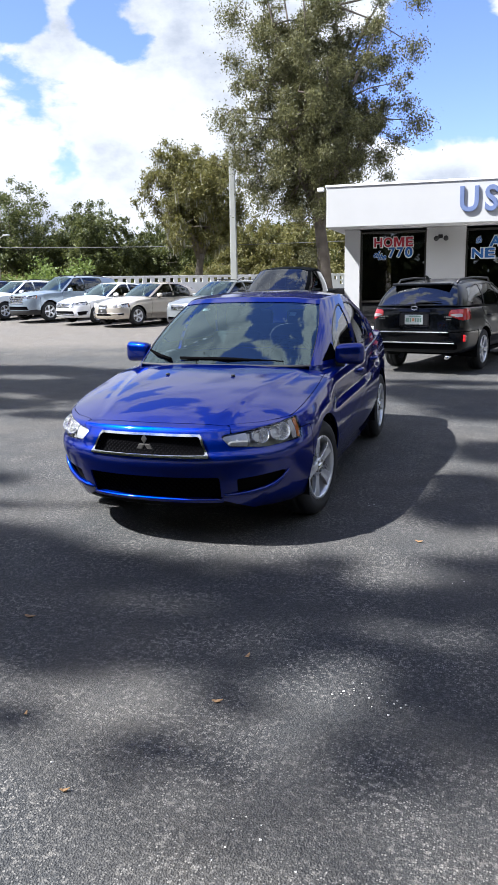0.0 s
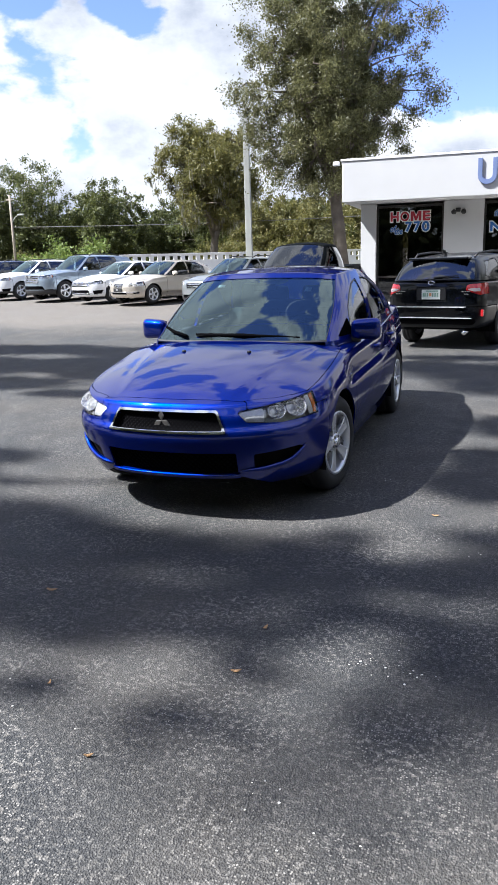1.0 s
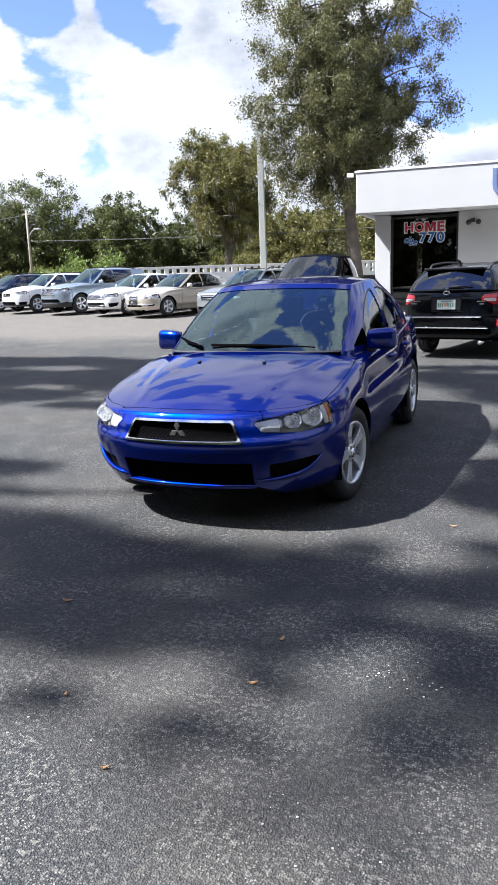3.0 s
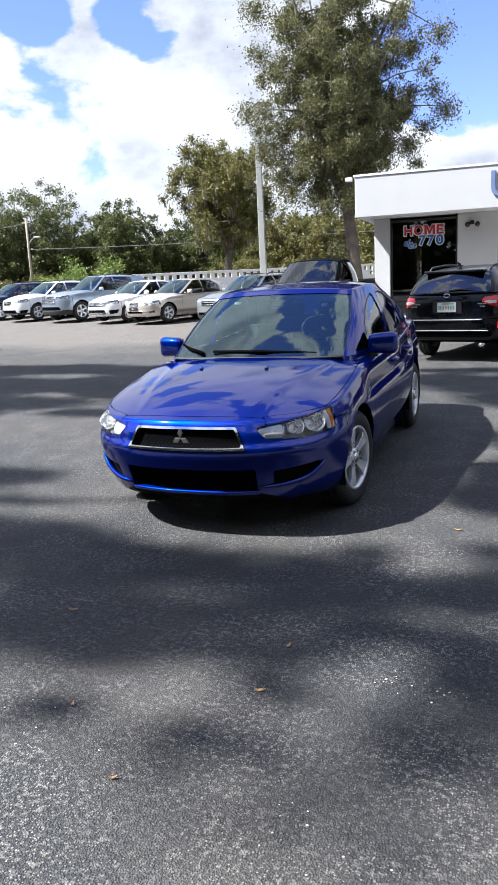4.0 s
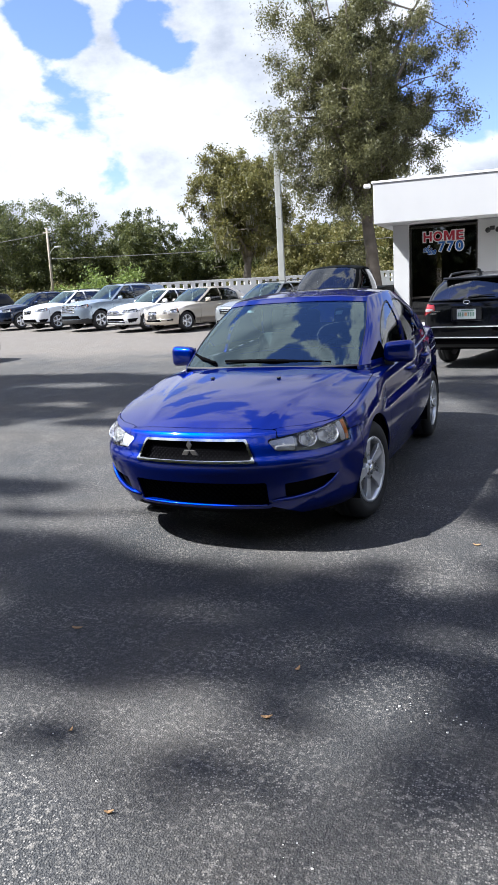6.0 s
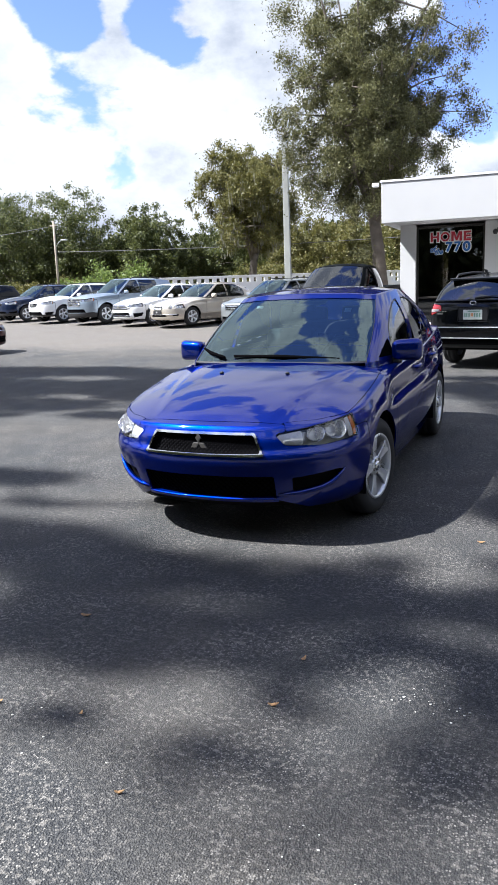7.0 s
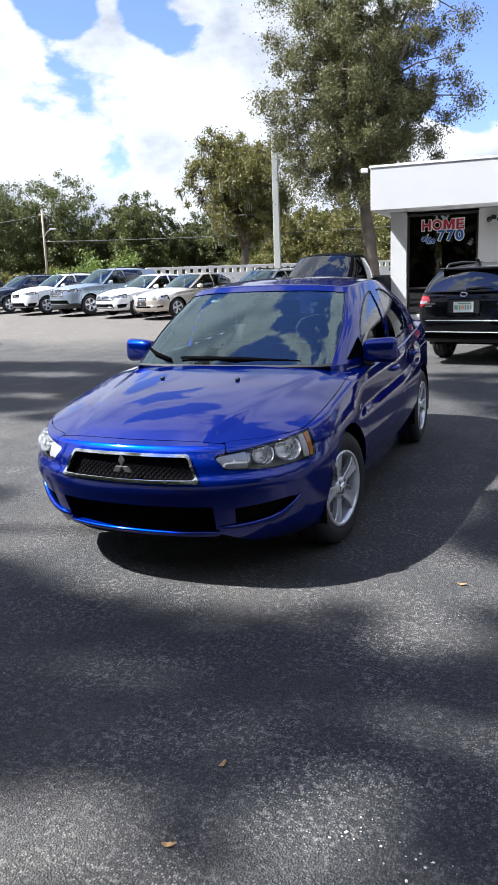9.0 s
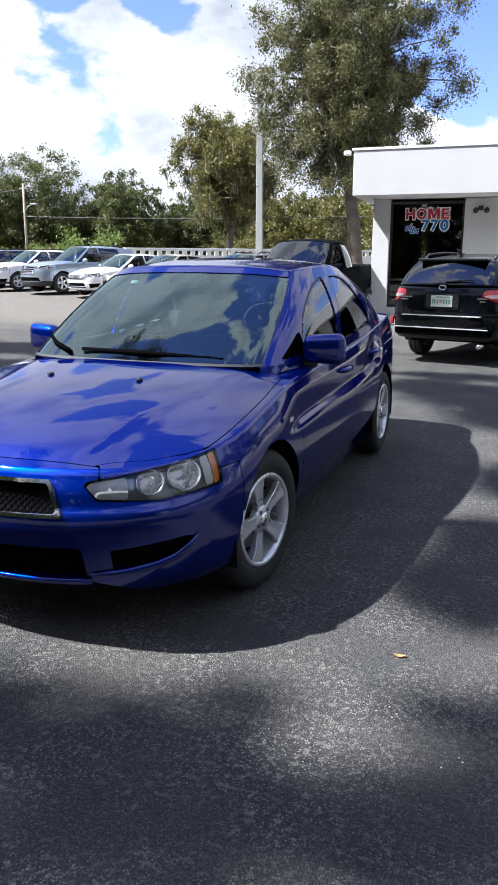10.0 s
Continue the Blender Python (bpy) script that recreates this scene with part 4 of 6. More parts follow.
def grid_normals(P):
    du, dv = np.gradient(P, axis=0), np.gradient(P, axis=1)
    n = np.cross(du, dv)
    n /= np.linalg.norm(n, axis=2)[:, :, None] + 1e-9
    return n


SEDAN = dict(L=4.57, W=1.76, wheelbase=2.635, front_axle=-1.33, tyre_r=0.322, tyre_w=0.205, rim_r=0.212, arch=0.365, spokes=5,
             nose=0.85, nose_n=2.4, tail=0.50, tail_n=3.0, zbot=0.215, cowl=-1.06, boot=1.72,
             belt=[(-2.285, 0.700), (-2.05, 0.705), (-1.77, 0.745), (-1.35, 0.825), (-0.9, 0.895), (0.0, 0.93), (1.2, 0.985), (2.0, 1.02), (2.285, 0.98)],
             deck=[(-1.06, 0.985), (1.0, 1.0), (1.72, 1.07), (2.285, 1.05)],
             ws=(-1.12, -0.86), ws_top=(-0.30, -0.16), back_top=(0.98, 1.16), back=(1.66, 1.88), base_w=0.80, roof_w=0.60, roof=1.475, rail=1.415, glass_z=(0.955, 0.955, 0.99, 1.07),
             doors=(-0.93, 0.17, 1.03), win=None)


def plan_curve(sp, n):
    """Half of the outline seen from above, from the middle of the nose to the middle of the tail."""
    hw, hl = sp["W"] / 2, sp["L"] / 2
    pts = []
    for k in range(121):
        a = k / 120 * math.pi / 2
        e = 2 / sp["nose_n"]
        pts.append((hw * math.sin(a) ** e, -hl + sp["nose"] - sp["nose"] * math.cos(a) ** e))
    y0, y1 = -hl + sp["nose"], hl - sp["tail"]
    for k in range(1, 60):
        t = k / 60
        pts.append((hw + 0.012 * math.sin(math.pi * t), y0 + (y1 - y0) * t))
    for k in range(121):
        a = (1 - k / 120) * math.pi / 2
        e = 2 / sp["tail_n"]
        pts.append((hw * math.sin(a) ** e, hl - sp["tail"] + sp["tail"] * math.cos(a) ** e))
    p = np.array(pts)
    s = np.concatenate([[0], np.cumsum(np.linalg.norm(np.diff(p, axis=0), axis=1))])
    t = np.linspace(0, s[-1], n)
    return np.stack([np.interp(t, s, p[:, 0]), np.interp(t, s, p[:, 1])], 1), t


def body_shell(sp, n=260, rows=40, deck_rows=34):
    C, A = plan_curve(sp, n)
    tan = np.gradient(C, axis=0)
    tan /= np.linalg.norm(tan, axis=1)[:, None] + 1e-9
    nor = np.stack([tan[:, 1], -tan[:, 0]], 1)              # outward
    belt, deck = spline(sp["belt"]), spline(sp["deck"])
    zb = belt(C[:, 1])
    tuck = spline(sp.get("tuck", [(0, 0.075), (0.06, 0.035), (0.2, 0.012), (0.45, 0.0), (0.68, 0.004), (0.86, 0.022), (1.0, 0.060)]))
    V = np.concatenate([np.linspace(0, 1, rows), 1 + np.linspace(0, 1, deck_rows)[1:] ** 1.25])
    C = C * np.stack([1 - sp.get("taper", 0.075) * np.clip((C[:, 1] - 0.2) / 2.0, 0, 1) ** 1.5, np.ones(len(C))], 1)
    P = np.zeros((n, len(V), 3))
    yT = np.clip(C[:, 1], sp["cowl"], sp["boot"])
    flank = spline(sp["flank"] if "flank" in sp else [(0, 0.105), (0.14, 0.075), (0.25, 0.030), (0.295, 0.004), (0.33, 0.0), (0.5, 0.010), (0.66, 0.006), (0.76, 0.0), (0.88, 0.020), (1.0, 0.060)])
    on_side = np.clip((C[:, 1] - sp["front_axle"] - 0.1) / 0.35, 0, 1) * np.clip((sp["front_axle"] + sp["wheelbase"] - 0.05 - C[:, 1]) / 0.35, 0, 1)
    on_side = on_side * on_side * (3 - 2 * on_side)
    under = spline([(0, 0.125), (0.08, 0.10), (0.3, 0.055), (0.5, 0.020), (0.66, 0.0), (0.72, 0.004), (0.78, 0.020), (0.88, 0.034), (1.0, 0.062)])
    on_nose = np.clip((sp["front_axle"] - 0.30 - C[:, 1]) / 0.40, 0, 1) * sp.get("chin", 0.0)
    for j, v in enumerate(V):
        if v <= 1:
            z = sp["zbot"] + (zb - sp["zbot"]) * v
            P[:, j, :2] = C - nor * (tuck(v) + (flank(v) - tuck(v)) * on_side + (under(v) - tuck(v)) * on_nose)[:, None]
            P[:, j, 2] = z
        else:
            k = v - 1
            edge = C - nor * tuck(1.0)
            P[:, j, 0] = edge[:, 0] * (1 - k)
            P[:, j, 1] = edge[:, 1] * (1 - k) + yT * k
            P[:, j, 2] = zb + (deck(yT) - zb) * (1 - (1 - k) ** 2.1)
    if "hood" in sp:
        # the bonnet: one crowned surface from wing to wing
        ahead = (V[None, :] > 1) & (P[..., 1] < sp["cowl"] + 0.02)
        half = C[: n // 2]
        xe = np.interp(P[..., 1], half[:, 1], half[:, 0] - 0.05) + 1e-4
        mid_z, edge_z = spline(sp["hood"])(P[..., 1]), belt(P[..., 1])
        P[..., 2] = np.where(ahead, mid_z - (mid_z - edge_z) * np.clip(P[..., 0] / xe, 0, 1) ** 2.3, P[..., 2])
    # a raised middle on the hood, its edges running from the grille's corners to the pillars
    hl = sp["L"] / 2
    K = np.clip(V - 1, 0, 1)[None, :]
    line = 0.34 + (0.66 - 0.34) * np.clip((P[..., 1] + hl) / (sp["cowl"] + 0.2 + hl), 0, 1)
    u = np.clip((line - P[..., 0]) / 0.075 + 0.5, 0, 1)
    P[..., 2] += sp.get("ridge", 0.020) * u * u * (3 - 2 * u) * np.clip(K / 0.12, 0, 1) * np.clip((sp["cowl"] + 0.35 - P[..., 1]) / 0.25, 0, 1)
    N = grid_normals(P)
    mid = P[n // 2, rows // 2]
    if N[n // 2, rows // 2, 0] < 0:
        P, N, A = P[::-1].copy(), -N[::-1].copy(), A[::-1].copy()
    AA = np.repeat(A[:, None], len(V), 1)
    VV = np.repeat(V[None, :], n, 0)
    return P, N, AA, VV, (C, np.linspace(0, A.max(), n))


def greenhouse(sp, n=200, rows=30, roof_rows=24):
    """The glazed upper body: base loop on the body, roof edge, and the crowned roof."""
    w, r = sp["base_w"], sp["roof_w"]
    g0, g1, g2, g3 = sp["glass_z"]
    a0, a1 = sp["ws"]
    t0, t1 = sp["ws_top"]
    k1, k0 = sp["back_top"]
    b1, b0 = sp["back"]
    rail, top = sp["rail"], sp["roof"]
    base = [(0, a0, g0 + 0.01), (0.52 * w, a0 + 0.30 * (a1 - a0), g0 + 0.005), (0.84 * w, a1, g0), (0.97 * w, a1 + 0.42, g1), (w, 0.5 * (a1 + b1), 0.5 * (g1 + g2)), (0.97 * w, b1 - 0.42, g2), (0.86 * w, b1, 0.5 * (g2 + g3)), (0.5 * w, b1 + 0.72 * (b0 - b1), g3), (0, b0, g3 + 0.005)]
    head = [(0, t0, top - 0.045), (0.58 * r, t0 + 0.30 * (t1 - t0), top - 0.052), (0.93 * r, t1, rail - 0.012), (0.99 * r, t1 + 0.28 * (k1 - t1), rail + 0.01), (r, 0.5 * (t1 + k1), rail + 0.015), (0.985 * r, k1 - 0.25 * (k1 - t1), rail), (0.92 * r, k1, rail - 0.035), (0.55 * r, k1 + 0.7 * (k0 - k1), top - 0.085), (0, k0, top - 0.075)]
    keys = np.arange(9.0)
    T = np.concatenate([np.linspace(0, 1.7, n // 4, endpoint=False), np.linspace(1.7, 2.3, n // 8, endpoint=False), np.linspace(2.3, 5.6, n // 3, endpoint=False), np.linspace(5.6, 6.4, n // 8, endpoint=False), np.linspace(6.4, 8, n // 6)])
    fb = [spline(list(zip(keys, [p[i] for p in base])), i > 0) for i in range(3)]
    ft = [spline(list(zip(keys, [p[i] for p in head])), i > 0) for i in range(3)]
    B = np.stack([f(T) for f in fb], 1)
    H = np.stack([f(T) for f in ft], 1)
    V = np.concatenate([np.linspace(0, 1, rows), 1 + np.linspace(0, 1, roof_rows)[1:]])
    P = np.zeros((len(T), len(V), 3))
    out = np.stack([np.clip(B[:, 0] / w, 0, 1), np.where(T < 2, -1, np.where(T > 6, 1, 0)) * (1 - np.clip(B[:, 0] / w, 0, 1))], 1)
    ridge = spline([(t0, top - 0.045), (t0 + 0.25 * (k0 - t0), top - 0.008), (t0 + 0.5 * (k0 - t0), top), (t0 + 0.8 * (k0 - t0), top - 0.03), (k0, top - 0.075)])
    for j, v in enumerate(V):
        if v <= 1:
            P[:, j] = B + (H - B) * v
            P[:, j, :2] += out * (0.030 * math.sin(math.pi * v))
            P[:, j, 2] += 0.012 * math.sin(math.pi * v)
        else:
            k = v - 1
            P[:, j, 0] = H[:, 0] * (1 - k)
            P[:, j, 1] = H[:, 1]
            P[:, j, 2] = H[:, 2] + (ridge(H[:, 1]) - H[:, 2]) * (1 - (1 - k) ** 2.4)
    N = grid_normals(P)
    if N[len(T) // 2, rows // 2, 0] < 0:
        P, N, T = P[::-1].copy(), -N[::-1].copy(), T[::-1].copy()
    return P, N, np.repeat(T[:, None], len(V), 1), np.repeat(V[None, :], len(T), 0)


def lathe(name, outline, material, parent, m, sides=40, label=""):
    """An outline of (along, radius) turned round the x axis."""
    vs, fs = [], []
    for k in range(sides):
        a = 2 * math.pi * k / sides
        vs += [(x, r * math.cos(a), r * math.sin(a)) for x, r in outline]
    n = len(outline)
    for k in range(sides):
        for i in range(n - 1):
            fs.append((k * n + i, k * n + i + 1, ((k + 1) % sides) * n + i + 1, ((k + 1) % sides) * n + i))
    me = mesh_of(name, vs, fs, True)
    me.transform(m)
    bm = bmesh.new()
    bm.from_mesh(me)
    bmesh.ops.remove_doubles(bm, verts=bm.verts, dist=1e-5)
    bmesh.ops.recalc_face_normals(bm, faces=bm.faces)
    bm.to_mesh(me)
    bm.free()
    return link(name, me, material, parent, label)


def wheel(car, sp, x, y, fine, turn=0.0, steer=0.0):
    """One wheel: tyre, rim barrel, spokes, cap and brake disc; its face points away from the car."""
    s = 1 if x > 0 else -1
    R, r, w = sp["tyre_r"], sp["rim_r"], sp["tyre_w"]
    w0 = new("wheel")
    w0.parent = car
    w0.matrix_basis = pose(x, y, R, 0, 0, (0 if s > 0 else 180) + steer) @ pose(0, 0, 0, turn)
    h = w / 2
    I = Matrix.Identity(4)
    lathe("tyre", [(-h + 0.01, r), (-h, r + 0.03), (-h - 0.004, (r + R) / 2), (-h + 0.012, R - 0.018), (-h + 0.035, R - 0.003), (-h * 0.3, R), (-h * 0.28, R - 0.006), (-h * 0.22, R - 0.006), (-h * 0.2, R), (h * 0.2, R), (h * 0.22, R - 0.006), (h * 0.28, R - 0.006), (h * 0.3, R), (h - 0.035, R - 0.003), (h - 0.012, R - 0.018), (h + 0.004, (r + R) / 2), (h, r + 0.03), (h - 0.006, r + 0.012), (h - 0.012, r)], M["tyre"], w0, I, 48 if fine else 24)
    lathe("rim", [(h - 0.010, r + 0.004), (h - 0.002, r), (h - 0.006, r - 0.014), (h - 0.03, r - 0.022), (-h + 0.02, r - 0.03), (-h + 0.01, r - 0.01)], M["alloy"], w0, I, 48 if fine else 24)
    lathe("brake_disc", [(h - 0.085, 0.03), (h - 0.085, r * 0.68), (h - 0.10, r * 0.68), (h - 0.10, 0.03)], M["brake"], w0, I, 24)
    lathe("back_plate", [(h - 0.12, 0.0), (h - 0.12, r - 0.02)], M["dark"], w0, I, 24)
    n = sp["spokes"]
    for k in range(n):
        bm = bmesh.new()
        rows = []
        for f, half, xo in ((0.0, 0.028, 0.024), (0.30, 0.029, 0.020), (0.65, 0.036, 0.013), (1.0, 0.054, 0.010)):
            rad = 0.045 + (r - 0.012 - 0.045) * f
            xx = h - xo
            rows.append([bm.verts.new(p) for p in ((xx, -half, rad), (xx - 0.004, 0.0, rad), (xx, half, rad), (xx - 0.032, half * 0.85, rad), (xx - 0.032, -half * 0.85, rad))])
        for a, b in zip(rows, rows[1:]):
            for i in range(5):
                bm.faces.new((a[i], a[(i + 1) % 5], b[(i + 1) % 5], b[i]))
        bm.faces.new(rows[0])
        bm.faces.new(rows[-1])
        if fine:
            bmesh.ops.bevel(bm, geom=bm.edges[:], offset=0.003, segments=1, affect="EDGES")
        bmesh.ops.rotate(bm, cent=(0, 0, 0), matrix=Matrix.Rotation(2 * math.pi * k / n, 3, "X"), verts=bm.verts)
        part("spoke", bm, M["alloy"], w0)
    lathe("hub", [(h - 0.055, 0.068), (h - 0.028, 0.066), (h - 0.018, 0.058), (h - 0.016, 0.034)], M["alloy"], w0, I, 24)
    lathe("cap", [(h - 0.016, 0.034), (h - 0.008, 0.032), (h - 0.006, 0.0)], M["chrome"], w0, I, 20)
    if fine:
        for k in range(5):
            a = 2 * math.pi * (k + 0.5) / 5
            lathe("nut", [(h - 0.03, 0.010), (h - 0.012, 0.010), (h - 0.010, 0.0)], M["brake"], w0, Matrix.Translation((0, 0.050 * math.cos(a), 0.050 * math.sin(a))), 8)
    return w0


def mirror_housing(car, x, y, z, material, size=(0.20, 0.105, 0.138)):
    """A door mirror: rounded shell, glass and foot."""
    s = 1 if x > 0 else -1
    bm = bmesh.new()
    add_box(bm, (0, 0, 0), size, 0.045, 4)
    for v in bm.verts:
        f = (v.co.x * s) / size[0] + 0.5
        v.co.z *= 0.86 + 0.16 * f
        v.co.y += 0.035 * f
        if v.co.y > 0:
            v.co.y *= 0.8
    bmesh.ops.translate(bm, vec=(x, y, z), verts=bm.verts)
    ob = part("door_mirror", bm, material, car, smooth=True)
    g = box("mirror_glass", (x, y + 0.5 * size[1] + 0.012, z), (size[0] * 0.78, 0.006, size[2] * 0.72), M["chrome"], ob, 0.002)
    tube("foot", [(x - s * 0.05, y + 0.01, z - size[2] * 0.38), (x - s * 0.16, y + 0.03, z - size[2] * 0.62)], [0.035, 0.045], M["trim"], ob)
    return ob


def seat(car, x, y, z=0.30):
    bm = bmesh.new()
    add_box(bm, (x, y, z + 0.14), (0.50, 0.52, 0.20), 0.06, 3)
    add_box(bm, (0, 0, 0.32), (0.48, 0.16, 0.66), 0.06, 3, pose(x, y + 0.26, z + 0.18, -14))
    add_box(bm, (0, 0, 0.78), (0.26, 0.10, 0.20), 0.045, 3, pose(x, y + 0.26, z + 0.18, -14))
    return part("seat", bm, M["cloth"], car, smooth=False)


def cabin(car, sp, rear=True):
    a0, a1 = sp["ws"]
    z = sp["glass_z"][0]
    w = sp["base_w"]
    bm = bmesh.new()
    add_box(bm, (0, a1 + 0.12, z - 0.19), (w * 1.72, 0.62, 0.24), 0.07, 3)
    part("dashboard", bm, M["cabin"], car)
    ymid = a1 + 1.02
    for x in (-0.37, 0.37):
        seat(car, x, ymid, z - 0.66)
    if rear:
        bm = bmesh.new()
        add_box(bm, (0, 0, 0.33), (1.28, 0.18, 0.74), 0.06, 3, pose(0, ymid + 1.05, z - 0.50, -16))
        for x in (-0.42, 0.0, 0.42):
            add_box(bm, (x, 0, 0.76), (0.27, 0.10, 0.17), 0.04, 3, pose(0, ymid + 1.05, z - 0.50, -16))
        part("rear_bench", bm, M["cloth"], car)
    bm = bmesh.new()
    rings = []
    for k in range(29):
        a = 2 * math.pi * k / 28
        rings.append((0.185 * math.cos(a), 0, 0.185 * math.sin(a)))
    add_tube(bm, rings, 0.015, 8, False)
    add_box(bm, (0, 0.01, 0), (0.15, 0.05, 0.10), 0.02)
    add_box(bm, (0, 0.01, 0), (0.36, 0.02, 0.035), 0.006)
    bmesh.ops.transform(bm, matrix=pose(0.37, a1 + 0.50, z - 0.03, -24), verts=bm.verts)
    part("steering_wheel", bm, M["cabin"], car, smooth=True)
    for x in (-1, 1):
        box("door_card", (x * (w - 0.09), a1 + 1.35, z - 0.17), (0.05, 1.6, 0.40), M["cabin"], car, 0.015)
    t0 = sp["ws_top"][0]
    box("rear_view_mirror", (0, t0 + 0.02, sp["roof"] - 0.16), (0.20, 0.03, 0.055), M["cabin"], car, 0.012)
    box("cabin_floor", (0, 0.2, 0.30), (w * 1.9, 3.0, 0.06), M["dark"], car)


def handle(car, x, y, z, material):
    s = 1 if x > 0 else -1
    bm = bmesh.new()
    add_tube(bm, [(x - s * 0.01, y - 0.10, z), (x + s * 0.022, y - 0.07, z + 0.002), (x + s * 0.026, y, z + 0.004), (x + s * 0.022, y + 0.07, z + 0.002), (x - s * 0.01, y + 0.10, z)], [0.012, 0.016, 0.017, 0.016, 0.012], 8)
    return part("door_handle", bm, material, car, smooth=True)


def lamp_bowl(name, parent, c, r, way, sides=20):
    bm = bmesh.new()
    w = Vector(way).normalized()
    a = w.orthogonal().normalized()
    b = w.cross(a)
    rings = []
    for d, f in ((-0.052, 0.16), (-0.048, 0.45), (-0.036, 0.74), (-0.018, 0.92), (0.0, 1.02)):
        rings.append([bm.verts.new(Vector(c) + w * (d + (0.0025 if k % 2 and f < 1 else 0)) + (a * math.cos(2 * math.pi * k / 26) + b * math.sin(2 * math.pi * k / 26)) * r * f) for k in range(26)])
    for p, q in zip(rings, rings[1:]):
        for k in range(26):
            bm.faces.new((p[k], q[k], q[(k + 1) % 26], p[(k + 1) % 26]))
    ob = part(name, bm, M["lamp_chrome"], parent)
    bm = bmesh.new()
    add_tube(bm, [Vector(c) + (a * math.cos(t) + b * math.sin(t)) * r for t in np.linspace(0, 2 * math.pi, 33)], 0.0025, 6, False)
    part("rim_ring", bm, M["chrome"], ob, smooth=True)
    bm = bmesh.new()
    add_tube(bm, [Vector(c) + w * d for d in (-0.045, -0.012, -0.004)], [r * 0.14, r * 0.12, r * 0.05], 10)
    part("bulb_shield", bm, M["chrome"], ob, smooth=True)
    return ob


def finer(q, k):
    """The grid q with k steps in place of each one."""
    def along(g, axis):
        n = g.shape[axis]
        t = np.linspace(0, n - 1, (n - 1) * k + 1)
        i = np.minimum(t.astype(int), n - 2)
        w = t - i
        w = w.reshape([-1 if d == axis else 1 for d in range(g.ndim)])
        return np.take(g, i, axis) * (1 - w) + np.take(g, i + 1, axis) * w
    return along(along(q, 0), 1)


def nearest(P, x, y, z):
    d = ((P - np.array((x, y, z))) ** 2).sum(2)
    i = np.unravel_index(d.argmin(), d.shape)
    return i


def car(name, label, category, m, paint, spec=None, fine=False, group="", glass_m="tint", extra=None):
    """A road car: skin panels cut from one smooth shell, glazing, wheels, lamps, mirrors and cabin."""
    sp = dict(SEDAN)
    sp.update(spec or {})
    c = thing(name, label, category, m, group)
    P, N, A, V, plan = body_shell(sp, 460 if fine else 160, 50 if fine else 26, 44 if fine else 18)
    X, Y, Z = P[..., 0], P[..., 1], P[..., 2]
    g = 0.0022 if fine else 0.007
    fa, ra = sp["front_axle"], sp["front_axle"] + sp["wheelbase"]
    R = sp["tyre_r"]
    arch = both(np.hypot(Y - fa, Z - R) - sp["arch"], np.hypot(Y - ra, Z - R) - sp["arch"])
    arch = np.where(X > 0.3, arch, 1.0)
    d0, d1, d2 = sp["doors"]
    hl = sp["L"] / 2
    cowl, boot = sp["cowl"], sp["boot"]
    C, Cs = plan

    def arc(x, y):
        i = np.hypot(C[:, 0] - x, C[:, 1] - y).argmin()
        return Cs[i]

    zhood = spline(sp["belt"])
    # --- lamps and openings in the nose, in (arc from the middle, height)
    zb0 = sp["belt"][0][1]
    hi = sp.get("lamp", dict(a0=0.46, a1=1.04, z0=zb0 - 0.080, z1=zb0 - 0.015, z2=zb0 - 0.075, z3=zb0 + 0.050))
    lamp_f = poly_field(A, Z, [(hi["a0"], hi["z0"] + 0.055), (hi["a0"] + 0.05, hi["z0"]), (0.5 * (hi["a0"] + hi["a1"]), hi["z0"] - 0.012), (hi["a1"], hi["z2"]), (hi["a1"] + 0.012, hi["z3"]), (hi["a0"] + 0.02, hi["z1"])])
    lamp_f = np.where(Y < fa, lamp_f, -1.0)
    gr = sp.get("grille", [(0.0, zb0 - 0.020), (0.312, zb0 - 0.024), (0.355, zb0 - 0.112), (0.0, zb0 - 0.118)])
    grille_f = poly_field(A, Z, [(-0.5, gr[0][1]), gr[1], gr[2], (-0.5, gr[3][1])])
    grille_f = np.where(V <= 1.0, grille_f, -1.0)
    lo = sp.get("intake", [(0.50, 0.450), (0.56, 0.285)])
    lip_z = lo[1][1] + 0.015
    intake_f = np.where(Y < fa, poly_field(A, Z, [(-0.5, lo[0][1]), lo[0], lo[1], (-0.5, lo[1][1])]), -1.0)
    fo = sp.get("fog", [(0.66, 0.425), (1.06, 0.455), (0.98, 0.330), (0.70, 0.290)])
    fog_f = np.where(Y < fa, poly_field(A, Z, fo), -1.0)
    # --- panel outlines
    seam = sp.get("seam", 0.12)
    hx = spline(sp["hood_line"] if "hood_line" in sp else [(-hl, 0.40), (-hl + 0.17, 0.47), (-hl + 0.5, 0.615), (fa, 0.68), (cowl + 0.2, 0.72)])
    hood_f = both(hx(Y) - X, Y - (-hl + seam + 0.30 * X**2), cowl + 0.16 - Y, V - 1.0 + 0.001)
    side_v = np.where(V <= 1.0, 1.0 - V + 0.002, -(V - 1.0))
    nose_f = either(both(fa - sp["arch"] + 0.02 - Y, (hi["z0"] + 0.03 + 0.05 * np.clip(A - hi["a0"], 0, 1)) - Z), both((-hl + seam + 0.30 * X**2) - Y, hi["a0"] + 0.06 - A))
    front = d0 - Y
    fender_f = both(front, -hood_f, -nose_f, cowl + 0.9 - Y)
    tail_f = both(Y - (ra + sp["arch"] - 0.02), sp.get("tail_z", 0.62) - Z)
    fd_f = both(Y - d0, d1 - Y, Z - 0.235, side_v + 0.001)
